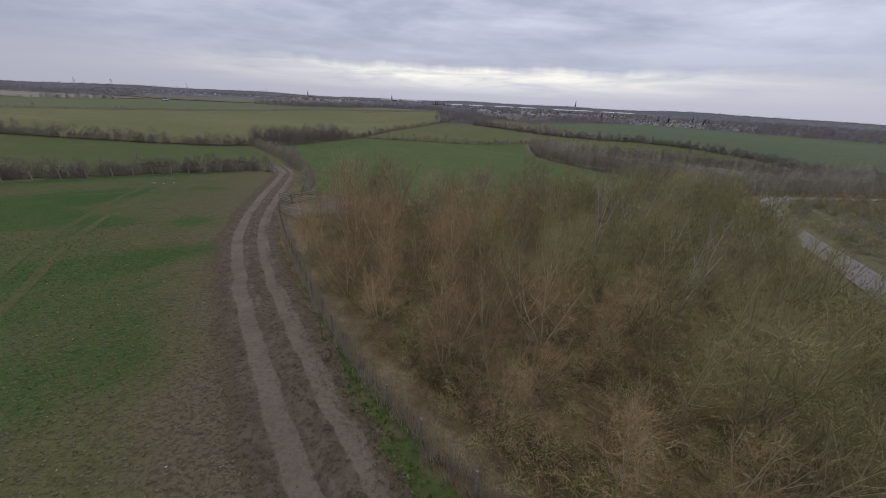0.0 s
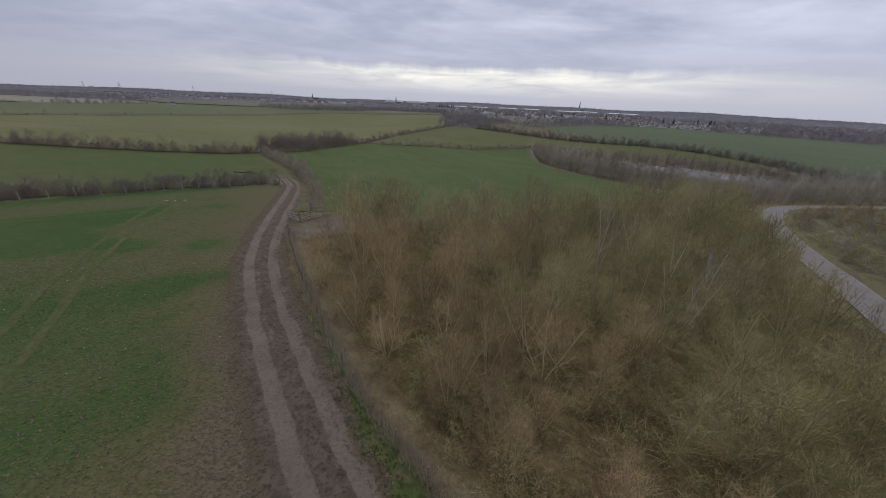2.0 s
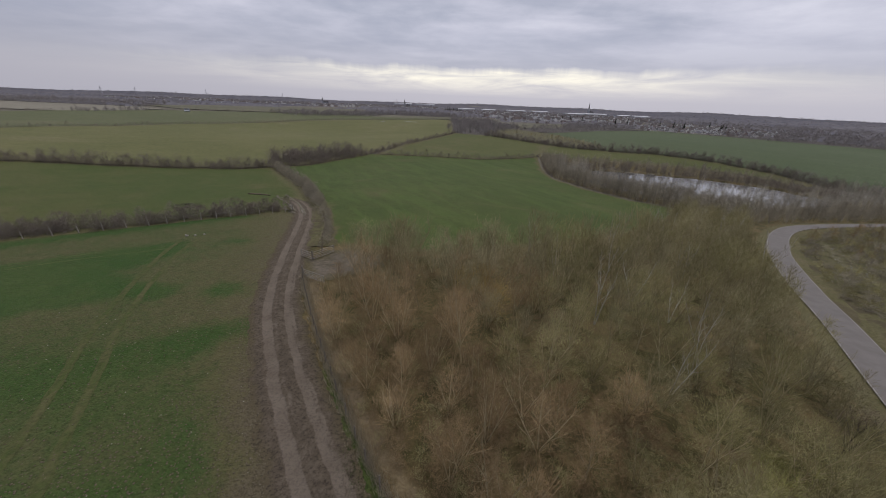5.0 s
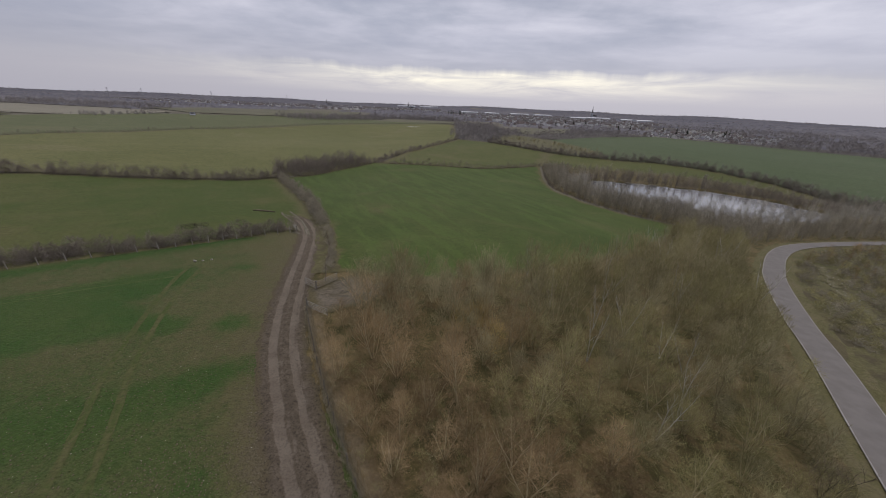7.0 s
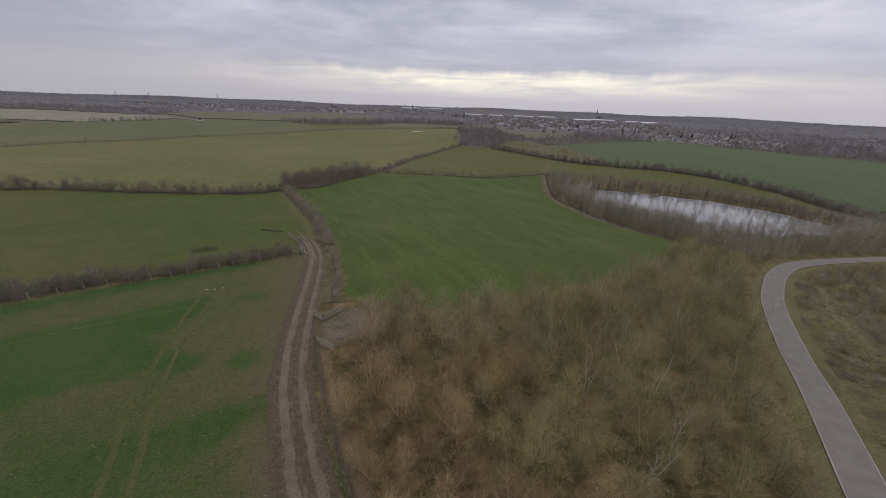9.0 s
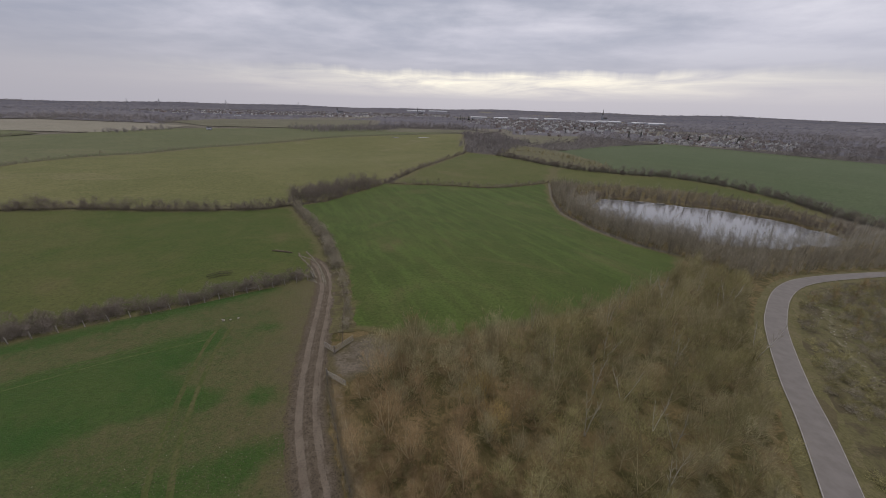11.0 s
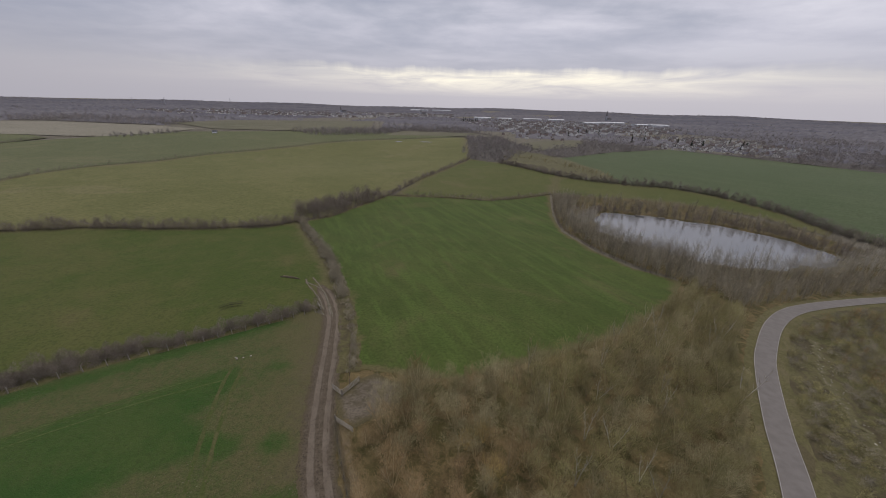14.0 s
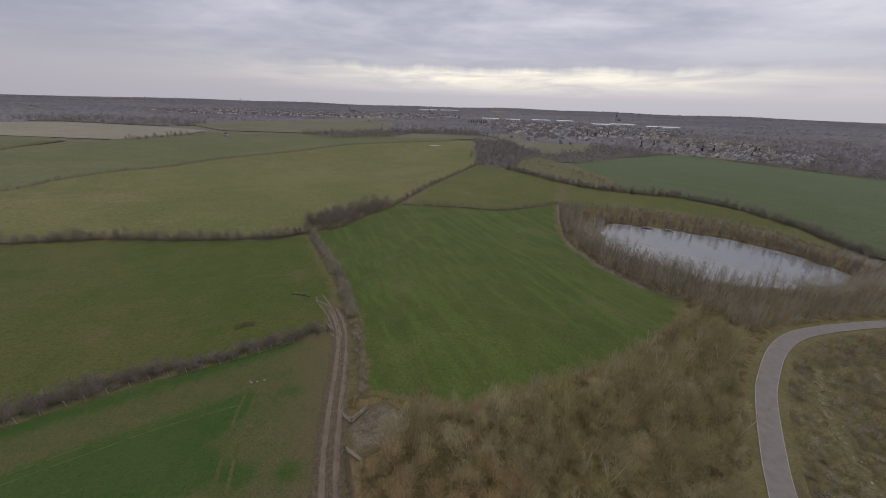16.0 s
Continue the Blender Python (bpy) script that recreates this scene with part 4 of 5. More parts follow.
hedge([(x - 1.3, y + 1.8) for x, y in HEDGE_A], 1.05, 1.3, HEDGEROW, 0.85, 1.4, "bare brown hawthorn hedge behind a post fence", 3)
hedge([(x - 2.6, y + 3.4) for x, y in HEDGE_A[:4]], 1.1, 1.3, HEDGEROW, 1.0, 1.5, "tall bare thicket behind a hawthorn hedge", 2)
hedge(HEDGE_B, 1.4, 1.9, FARHEDGE, 0.8, 1.6, "tall uneven bare hedge with small trees", 2)
hedge(HEDGE_C, 1.2, 1.3, FARHEDGE, 0.7, 1.4, "long bare hedge between two fields", 1)
hedge(HEDGE_D, 1.3, 0.9, FARHEDGE, 0.6, 1.25, "thin gappy bare hedge", 1)
hedge(HEDGE_E[:5], 1.3, 1.3, HEDGEROW, 0.9, 1.8, "lumpy tan brown hedge beside the track", 2, M_POND)
hedge(HEDGE_E[4:], 1.2, 0.9, HEDGEROW, 0.4, 1.2, "ragged low hedge and brambles beside the track", 1, M_POND)
hedge(HEDGE_F, 1.3, 2.2, FARHEDGE, 0.9, 2.0, "overgrown bare hedge along a dark green field", 2)
hedge(HEDGE_G, 2.1, 0.8, FARHEDGE, 0.7, 1.1, "long thin bare hedge across the pasture", 1)
hedge([(-460, 300), (-478, 341), (-492, 387), (-463, 415)], 2.0, 1.0, FARHEDGE, 0.7, 1.2, "distant bare hedge beside pale stubble", 1)
hedge([(-446, 514), (-380, 560), (-300, 600), (-160, 640)], 2.4, 1.2, FARHEDGE, 0.8, 1.3, "distant bare hedge between two pastures", 1)

LITTER = []
for i in range(3):
    t = Plant(800 + i)
    for _ in range(12):
        p = Vector((t.r.uniform(-0.9, 0.9), t.r.uniform(-0.9, 0.9), t.r.uniform(0.0, 0.25)))
        d = Vector((t.r.uniform(-1, 1), t.r.uniform(-1, 1), t.r.uniform(-0.3, 0.4))).normalized()
        t.twigs.append((p, p + d * t.r.uniform(0.06, 0.14), 0.07))
    LITTER.append(t.arrays())
scatter("fallen_leaves", LITTER, [(x, y, rnd.uniform(0.8, 1.2)) for x, y in fill(WOOD, 1.3, rnd) if y < 60] + [(x, y, rnd.uniform(0.6, 1.0)) for x, y in fill(NEARWOOD, 0.75, rnd)], M_LEAF, rnd, "scattered tan dead leaves in the undergrowth", "leaves")

# woods round the pond and the scrub by the lane
POND_WOOD = [(76, 112), (64, 124), (56, 141), (50, 167), (52, 198), (60, 248), (90, 250), (120, 246), (150, 236), (176, 212), (190, 190), (200, 160), (198, 140), (170, 126),
             (140, 118), (118, 111), (104, 105), (92, 100), (84, 96)]
spots = [p for p in fill(POND_WOOD, 2.3, rnd) if pond_r(*map(np.array, p)) > 1.03 and math.dist(p, (111, 211)) > 7]
shore_trees = [(x, y, rnd.uniform(0.75, 1.25) * (1.1 if y > PY + 8 or x > 155 else 1.15)) for x, y in spots if pond_r(np.array(x), np.array(y)) < 1.35]
edge_trees = [(x, y, rnd.uniform(0.5, 1.0)) for x, y in fill(POND_WOOD, 1.5, rnd) if 1.015 < pond_r(np.array(x), np.array(y)) < 1.10 and math.dist((x, y), (111, 211)) > 6]
far_side = lambda x, y: (PX - x) * math.sin(PT) + (y - PY) * math.cos(PT) > 3
inland = [(x, y, rnd.uniform(0.9, 1.4) * (0.75 if y > 235 else 0.8 if y < 150 and x > 90 else 1.0)) for x, y in spots if pond_r(np.array(x), np.array(y)) >= 1.35 and (not far_side(x, y) or x < 75 or rnd.random() < 0.4)]
scatter("pond_trees", SHORETREES, [p for p in shore_trees if not far_side(p[0], p[1])], M_PALE, rnd, "slender pale bare trees along the pond shore", "trees")
scatter("pond_trees", PONDTREES, [(x, y, s * rnd.uniform(0.35, 0.8)) for x, y, s in shore_trees + edge_trees if far_side(x, y) and (pond_r(np.array(x), np.array(y)) < 1.14 or rnd.random() < 0.4)] + [(x, y, rnd.uniform(0.8, 1.35)) for x, y, s in edge_trees[::3] if far_side(x, y)], M_HEDGE, rnd, "dark bare trees on the far pond shore", "trees")
scatter("pond_wood", PONDTREES, inland, M_POND, rnd, "bare brown scrub wood beside the pond", "trees")
hedge([(60, 246), (51.5, 198), (49, 167), (55.5, 141), (64, 124.5), (74, 116)], 1.3, 0.8, HEDGEROW, 0.5, 0.9, "low dark hedge round the corn field", 1)

RUBBLE = [(90, 81), (82.8, 71.3), (77.2, 63.6), (72, 53.2), (68, 43)]
SCRUB = [(18, -22), (33, 5), (41.5, 20.5), (58.5, 47), (75.5, 72), (88, 84), (101, 92), (113, 98), (130, 104), (175, 115), (255, 124), (300, 70), (200, -30)]
px = [(x, y, rnd.uniform(0.45, 1.0) + 0.45 * rnd.random() ** 3) for x, y in fill(SCRUB, 2.0, rnd, ((ROAD, 3.6),)) if noise.noise(Vector((x * 0.13, y * 0.13, 8))) + 0.035 * (float(edge_gap(np.array(x), np.array(y), ROAD, False)) - 12) > -0.48 and x < min(140, 1.9 * y + 30) and (edge_gap(np.array(x), np.array(y), RUBBLE, False) > 2.2) and math.dist((x, y), (54, 42)) > 4.5]
scatter("scrub", SCRUBS, px[::2], M_OLIVE, rnd, "clumps of low bare olive scrub on rough grass", "scrub")
scatter("scrub", SCRUBS, px[1::2], M_POND, rnd, "clumps of low bare tan scrub on rough grass", "scrub")
scatter("scrub_trees", PONDTREES, [(x, y, s * 0.8) for x, y, s in px[::6] if x > 85], M_BROWN, rnd, "small bare trees scattered in scrub", "trees")
BEYOND = [(165, 124), (195, 140), (206, 172), (235, 176), (330, 148), (420, 120), (300, 80), (255, 130), (200, 128)]
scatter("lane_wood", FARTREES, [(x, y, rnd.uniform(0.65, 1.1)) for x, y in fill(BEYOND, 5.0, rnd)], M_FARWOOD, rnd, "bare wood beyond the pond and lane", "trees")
CLUMP = [(-84, 160), (-71, 169), (-63, 190), (-53, 216), (-60, 220), (-74, 198), (-90, 172)]
clump_thing("copse", "bare_tree", [(x, y, rnd.uniform(0.5, 1.05)) for x, y in fill(CLUMP, 2.6, rnd)], FARTREES, M_HEDGE, "dense dark copse of bare trees along a hedge", "copse", "")
scatter("hedge_trees", FARTREES, [(x, y, rnd.uniform(0.45, 0.75)) for x, y in along(HEDGE_B[1:], 5.0, 1.2, rnd)], M_HEDGE, rnd, "small bare trees standing in a hedge", "trees")
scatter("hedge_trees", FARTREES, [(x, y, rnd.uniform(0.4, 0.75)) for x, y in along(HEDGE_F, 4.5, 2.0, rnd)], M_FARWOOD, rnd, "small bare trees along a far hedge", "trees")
FAR_WOODS = (([(-6, 386), (32, 364), (62, 420), (85, 480), (60, 560), (50, 630), (-10, 615), (-4, 500)], 5.2, "tall bare wood at the corner of the pastures"),
             ([(-300, 595), (-215, 690), (-130, 770), (-26, 810), (45, 660), (10, 705), (-130, 698), (-150, 640), (-142, 600), (-235, 540)], 6.5, "band of bare trees in front of the town"),
             ([(60, 425), (112, 412), (185, 480), (280, 540), (190, 625), (150, 525), (92, 470)], 8.0, "bare trees between far fields"),
             ([(284, 540), (331, 494), (367, 452), (425, 390), (600, 330), (640, 480), (520, 600), (410, 480), (340, 505)], 9.0, "bare trees round the edge of the town"),
             ([(-900, 600), (-790, 640), (-584, 625), (-552, 669), (-600, 760), (-900, 800)], 10.0, "belt of bare trees behind pale stubble"),
             ([(-462, 420), (-446, 505), (-420, 520), (-430, 425)], 6.0, "low bare trees at a field corner"))
for shape, gap, label in FAR_WOODS:
    # dark floor so that pale farmland doesn't show between the thin trees
    sheet("wood_floor", shape, 16.0, 0.25, M_UNDER, "dark floor sheet under far bare trees", "woodland floor", 6.0)
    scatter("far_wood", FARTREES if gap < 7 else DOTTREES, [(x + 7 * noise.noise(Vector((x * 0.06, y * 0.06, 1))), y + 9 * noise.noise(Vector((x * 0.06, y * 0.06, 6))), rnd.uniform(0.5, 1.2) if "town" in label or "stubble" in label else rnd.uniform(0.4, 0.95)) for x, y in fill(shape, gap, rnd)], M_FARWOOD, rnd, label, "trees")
scatter("field_edge_scrub", FARTREES, [(x, y, rnd.uniform(0.25, 0.6)) for x, y in along([(40, 400), (60, 390), (84, 372), (98, 350), (112, 325), (125, 300)], 1.5, 9.0, rnd)], M_GREY, rnd, "pale bare scrub along a field edge", "scrub")

# the wooded country towards the skyline
TOWNS = [[(270, 552), (338, 502), (410, 478), (520, 600), (460, 700), (337, 750)], [(48, 640), (133, 600), (337, 770), (520, 1050), (257, 1150), (100, 1380)],
         [(-860, 1020), (-560, 1090), (-420, 1170), (-250, 1280), (-60, 1380), (-90, 1560), (-450, 1380), (-700, 1280), (-900, 1220)]]
ring = [640.0]
while ring[-1] < 4300:
    ring.append(ring[-1] * 1.015 + 2)
AZ = np.radians(np.arange(-70, 70.01, 0.23))
RR, AA = np.meshgrid(ring, AZ, indexing="ij")
jit = np.random.RandomState(5)
RR, AA = RR + jit.uniform(-5, 5, RR.shape), AA + jit.uniform(-0.002, 0.002, AA.shape)
WX, WY = RR * np.sin(AA), RR * np.cos(AA)


def far_noise(sx, sy, seed):
    return np.array([noise.noise(Vector((x * sx, y * sy, seed))) for x, y in zip(WX.ravel(), WY.ravel())]).reshape(WX.shape)


patch = far_noise(0.0042, 0.0034, 1.5) + 0.5 * far_noise(0.011, 0.009, 4.5)
clumps = far_noise(0.03, 0.02, 7.0)
tops = jit.uniform(0.0, 6.5, RR.shape) + 2.5 * clumps * smoothstep(900, 1500, RR) - 6 * smoothstep(-0.40, -0.52, patch)
tops = np.where(RR > 2800, tops * 1.5, tops)
for town in TOWNS:
    tops = np.where(inside(WX, WY, town), tops * 0.3 - 0.6, tops)
for shape in FIELDS:
    tops = np.where(inside(WX, WY, shape) | (edge_gap(WX, WY, shape) < 26), -1.5, tops)
tops = np.where((RR < 1180) & (AA < -0.03), tops * 0.6 - 0.4, tops)
tops = np.where((RR < 780) & (AA < 0.12), -1.5, tops)
tops = np.where((RR < 1150) & (AA > 0.3), tops * 0.45, tops)
tops[0] = tops[:, 0] = tops[:, -1] = -1.5
WZ = height(WX, WY) + tops
na = len(AZ)
tri = [t for i in range(len(ring) - 1) for j in range(na - 1) for t in ((i * na + j, i * na + j + 1, (i + 1) * na + j + 1), (i * na + j, (i + 1) * na + j + 1, (i + 1) * na + j))]
# tint falls with distance, giving far ridges the darker, bluer tone
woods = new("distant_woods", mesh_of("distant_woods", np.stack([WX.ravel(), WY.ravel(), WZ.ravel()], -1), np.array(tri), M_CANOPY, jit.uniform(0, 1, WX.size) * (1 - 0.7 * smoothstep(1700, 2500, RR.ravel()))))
tagged(woods, "bare woods reaching to the skyline, tinted a hazy blue grey", "woods", kind="stuff")
dots = []
while len(dots) < 5200:
    a, r = rnd.uniform(-0.98, 0.98), 760 * math.exp(rnd.uniform(0, 1.2)) if rnd.random() < 0.85 else rnd.uniform(3000, 3400)
    x, y = r * math.sin(a), r * math.cos(a)
    if r > 3000 or noise.noise(Vector((x * 0.0035, y * 0.008, 2.0))) > 0.06 and not any(inside(np.array(x), np.array(y), f) for f in FIELDS + TOWNS):
        dots.append((x, y, rnd.uniform(0.45, 1.0) if r < 3000 else rnd.uniform(0.8, 1.9)))
while len(dots) < 6900:
    a, r = rnd.uniform(0.30, 0.92), rnd.uniform(540, 1150)
    x, y = r * math.sin(a), r * math.cos(a)
    if not any(inside(np.array(x), np.array(y), f) for f in FIELDS + TOWNS):
        dots.append((x, y, rnd.uniform(0.4, 0.85)))
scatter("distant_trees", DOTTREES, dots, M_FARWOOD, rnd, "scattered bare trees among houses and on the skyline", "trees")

# ---- built things ----


def part(name, bm, material, parent, label=""):
    me = bpy.data.meshes.new(name)
    bm.to_mesh(me)
    bm.free()
    me.materials.append(material)
    ob = new(name, me)
    ob.parent = parent
    return tagged(ob, label) if label else ob


def box(bm, x0, x1, y0, y1, z0, z1, bevel=0.0):
    made = bmesh.ops.create_cube(bm, size=1.0, matrix=Matrix.Translation(((x0 + x1) / 2, (y0 + y1) / 2, (z0 + z1) / 2)) @ Matrix.Diagonal((x1 - x0, y1 - y0, z1 - z0, 1)))
    if bevel:
        edges = {e for v in made["verts"] for e in v.link_edges}
        bmesh.ops.bevel(bm, geom=list(edges), offset=bevel, segments=1, affect="EDGES")
    return bm


def rod(bm, a, b, r0, r1=None, sides=6):
    a, b = Vector(a), Vector(b)
    m = Matrix.Translation((a + b) / 2) @ (b - a).to_track_quat("Z", "Y").to_matrix().to_4x4()
    bmesh.ops.create_cone(bm, cap_ends=True, segments=sides, radius1=r0, radius2=r0 if r1 is None else r1, depth=(b - a).length, matrix=m)
    return bm


def house(kind):
    """A far two-storey house: walls, gabled roof with a chimney, four windows, a door."""
    w, d, h = ((7.5, 6.5, 4.6), (9.5, 6.5, 4.8), (7.5, 6.5, 2.6))[kind % 3]
    root = tagged(new("house"), ("red brick house with a tiled gable roof", "pale rendered house with a slate gable roof", "low brick bungalow with a tiled roof",
                                 "pale rendered house with a brown tiled roof", "long brick house with a grey slate roof", "low white bungalow with a slate roof")[kind], "house", "houses of the town")
    wall_mat = (M_BRICK, M_RENDER, M_BRICK, M_RENDER, M_BRICK, M_RENDER)[kind]
    bm = bmesh.new()
    v = [bm.verts.new(c) for c in ((-w / 2, -d / 2, -1.5), (w / 2, -d / 2, -1.5), (w / 2, d / 2, -1.5), (-w / 2, d / 2, -1.5), (-w / 2, -d / 2, h), (w / 2, -d / 2, h), (w / 2, d / 2, h), (-w / 2, d / 2, h),
                                   (-w / 2, 0, h + d * 0.36), (w / 2, 0, h + d * 0.36))]
    for f in ((0, 1, 5, 4), (2, 3, 7, 6), (1, 2, 6, 9, 5), (3, 0, 4, 8, 7)):
        bm.faces.new([v[i] for i in f])
    part("wall", bm, wall_mat, root)
    bm = bmesh.new()
    e, t, k = 0.35, 0.25, d * 0.36
    for s in (-1, 1):
        ring = [(-w / 2 - e, 0, h + k + t), (w / 2 + e, 0, h + k + t), (w / 2 + e, s * (d / 2 + e), h - e * 0.72 + t), (-w / 2 - e, s * (d / 2 + e), h - e * 0.72 + t)]
        top = [bm.verts.new(c) for c in ring]
        low = [bm.verts.new((a, b, c - t)) for a, b, c in ring]
        for f in (top, low[::-1], *[[top[i], low[i], low[(i + 1) % 4], top[(i + 1) % 4]] for i in range(4)]):
            bm.faces.new(f)
    roof = part("roof", bm, (M_TILE, M_SLATE, M_TILE, M_TILE, M_SLATE, M_SLATE)[kind], root)
    part("chimney", box(bmesh.new(), w * 0.3, w * 0.3 + 0.9, -0.4, 0.4, h + 1.2, h + k + 1.3), M_BRICK, roof)
    for s in (-1, 1):
        for x in (-w * 0.28, w * 0.28):
            for z in ((1.0, 3.4) if h > 4 else (1.0,)):
                part("window", box(bmesh.new(), x - 0.8, x + 0.8, s * d / 2 - 0.05, s * d / 2 + 0.05, z, z + 1.25), M_GLASS, root)
    part("door", box(bmesh.new(), -0.5, 0.5, -d / 2 - 0.06, -d / 2 + 0.04, -0.1, 2.05), M_PAINT, root)
    return root


def warehouse(x, y, turn, length, wide, h, clad):
    root = tagged(new("warehouse"), "long pale industrial shed with a white sheet roof", "warehouse", "sheds of the town")
    root.matrix_basis = pose(x, y, hz(x, y), 0, 0, turn)
    part("wall", box(bmesh.new(), -length / 2, length / 2, -wide / 2, wide / 2, -2, h), M_SHED if length > 30 else clad, root)
    bm = bmesh.new()
    for s in (-1, 1):
        q = [(-length / 2 - 1, 0, h + 1.6), (length / 2 + 1, 0, h + 1.6), (length / 2 + 1, s * (wide / 2 + 1), h), (-length / 2 - 1, s * (wide / 2 + 1), h)]
        top, low = [bm.verts.new(c) for c in q], [bm.verts.new((a, b, c - 0.5)) for a, b, c in q]
        for f in (top, low[::-1], *[[top[i], low[i], low[(i + 1) % 4], top[(i + 1) % 4]] for i in range(4)]):
            bm.faces.new(f)
    part("roof", bm, M_SHED, root)
    for i in range(4):
        u = -length / 2 + length * (i + 0.5) / 4
        part("loading_door", box(bmesh.new(), u - 2, u + 2, -wide / 2 - 0.1, -wide / 2 + 0.1, 0, 4.5), M_CLAD, root)


gardens = []
for town in TOWNS:
    gardens += [(x, y, rnd.uniform(0.3, 0.75)) for x, y in fill(town, 17, rnd) if noise.noise(Vector((x * 0.02, y * 0.02, 5))) > -0.1]
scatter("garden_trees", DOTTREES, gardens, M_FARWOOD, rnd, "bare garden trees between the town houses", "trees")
masters = [house(k) for k in range(6)]
placed = 0
for town, count in zip(TOWNS, (95, 90, 115)):
    xs, ys = zip(*town)
    done = []
    while len(done) < count:
        x, y = rnd.uniform(min(xs), max(xs)), rnd.uniform(min(ys), max(ys))
        if rnd.random() < 0.5:
            y = min(ys) + (y - min(ys)) * 0.5
        if inside(np.array(x), np.array(y), list(town)) and all(math.dist(q, (x, y)) > (9.5 if town is TOWNS[0] else 13) for q in done):
            done.append((x, y))
            m = pose(x, y, hz(x, y), 0, 0, 20 * round(x / 90) + rnd.choice((0, 90)) + rnd.uniform(-8, 8)) @ Matrix.Scale(rnd.uniform(0.58, 0.76) if town is TOWNS[0] else rnd.uniform(0.75, 1.0) if x > 0 else rnd.uniform(1.0, 1.2), 4)
            k = rnd.choice((2, 5, 5) if town is TOWNS[0] else (0, 0, 1, 1, 2, 3, 3, 4, 4, 5))
            if placed < 6:
                masters[placed].matrix_basis = m
            else:
                copy_thing(masters[k], m)
            placed += 1


def far_houses(spots):
    """Small far houses past counting: walls and gabled roofs joined into one mesh."""
    vs, fs, ms = [], [], []
    for x, y, turn, w, h, pale in spots:
        c, q, d, k, z = math.cos(turn), math.sin(turn), 3.4, len(vs), hz(x, y)
        for u, v, t in ((-w, -d, -1), (w, -d, -1), (w, d, -1), (-w, d, -1), (-w, -d, h), (w, -d, h), (w, d, h), (-w, d, h), (-w, 0, h + 2.4), (w, 0, h + 2.4),
                        (-w - 0.3, -d - 0.3, h - 0.1), (w + 0.3, -d - 0.3, h - 0.1), (w + 0.3, 0, h + 2.6), (-w - 0.3, 0, h + 2.6), (w + 0.3, d + 0.3, h - 0.1), (-w - 0.3, d + 0.3, h - 0.1)):
            vs.append((x + u * c - v * q, y + u * q + v * c, z + t))
        for f in ((0, 1, 5, 4), (2, 3, 7, 6), (1, 2, 6, 9, 5), (3, 0, 4, 8, 7)):
            fs.append(tuple(k + i for i in f)), ms.append(pale)
        for f in ((10, 11, 12, 13), (13, 12, 14, 15)):
            fs.append(tuple(k + i for i in f)), ms.append(2 + (pale + int(x)) % 2)
    ob = link("far_houses", vs, fs, M_BRICK)
    for m in (M_RENDER, M_TILE, M_SLATE):
        ob.data.materials.append(m)
    ob.data.polygons.foreach_set("material_index", ms)
    tagged(ob, "pale and brick houses of the far town among bare trees", "houses", kind="stuff")


SUBURBS = [[(-1150, 1150), (-860, 1020), (-420, 1170), (-60, 1380), (-90, 1750), (-450, 1700), (-1000, 1500)], [(20, 880), (133, 700), (337, 770), (560, 1000), (420, 1300), (100, 1380), (-40, 1200)],
           [(270, 552), (338, 502), (420, 485), (560, 560), (640, 640), (460, 760), (337, 750)]]
spots = []
for town, gap, big in zip(SUBURBS, (25, 21, 20), (1.1, 1.0, 0.6)):
    spots += [(x, y, rnd.choice((0, 90, 25, 115)) * 0.0174 + rnd.uniform(-0.1, 0.1), big * rnd.uniform(3.0, 5.5), big * rnd.uniform(2.8, 5.0), rnd.choice((0, 1, 1))) for x, y in fill(town, gap, rnd) if noise.noise(Vector((x * 0.006, y * 0.01, 9))) > -0.15]
far_houses(spots)
for x, y, turn, length, wide, h in ((-330, 2330, 8, 110, 40, 9), (-200, 2440, 12, 120, 40, 9), (40, 1395, 0, 60, 26, 7), (120, 1370, 5, 50, 24, 7), (225, 1400, 4, 66, 28, 7), (310, 1395, 8, 60, 28, 7),
                                     (385, 1225, 14, 60, 30, 7), (470, 1280, 10, 80, 30, 7), (530, 1190, 12, 50, 28, 7), (575, 1185, 16, 60, 30, 7), (-620, 960, 30, 14, 8, 3), (-380, 515, 20, 4, 2.5, 1.6)):
    warehouse(x, y, turn, length, wide, h, M_CLAD)


def church(x, y, tall):
    root = tagged(new("church"), "grey stone church with a tall tapering spire", "church")
    root.matrix_basis = pose(x, y, hz(x, y), 0, 0, 15)
    part("tower", box(bmesh.new(), -3.2, 3.2, -3.2, 3.2, -2, tall * 0.45), M_CLAD, root)
    part("spire", rod(bmesh.new(), (0, 0, tall * 0.45), (0, 0, tall), 3.0, 0.15, 8), M_SLATE, root)
    part("nave", box(bmesh.new(), 3.1, 22, -4, 4, -2, 8), M_CLAD, root)
    bm = bmesh.new()
    for s in (-1, 1):
        bm.faces.new([bm.verts.new(c) for c in ((3.1, 0, 12), (22.4, 0, 12), (22.4, s * 4.5, 7.8), (3.1, s * 4.5, 7.8))])
    bmesh.ops.solidify(bm, geom=bm.faces[:], thickness=0.3)
    part("roof", bm, M_SLATE, root)


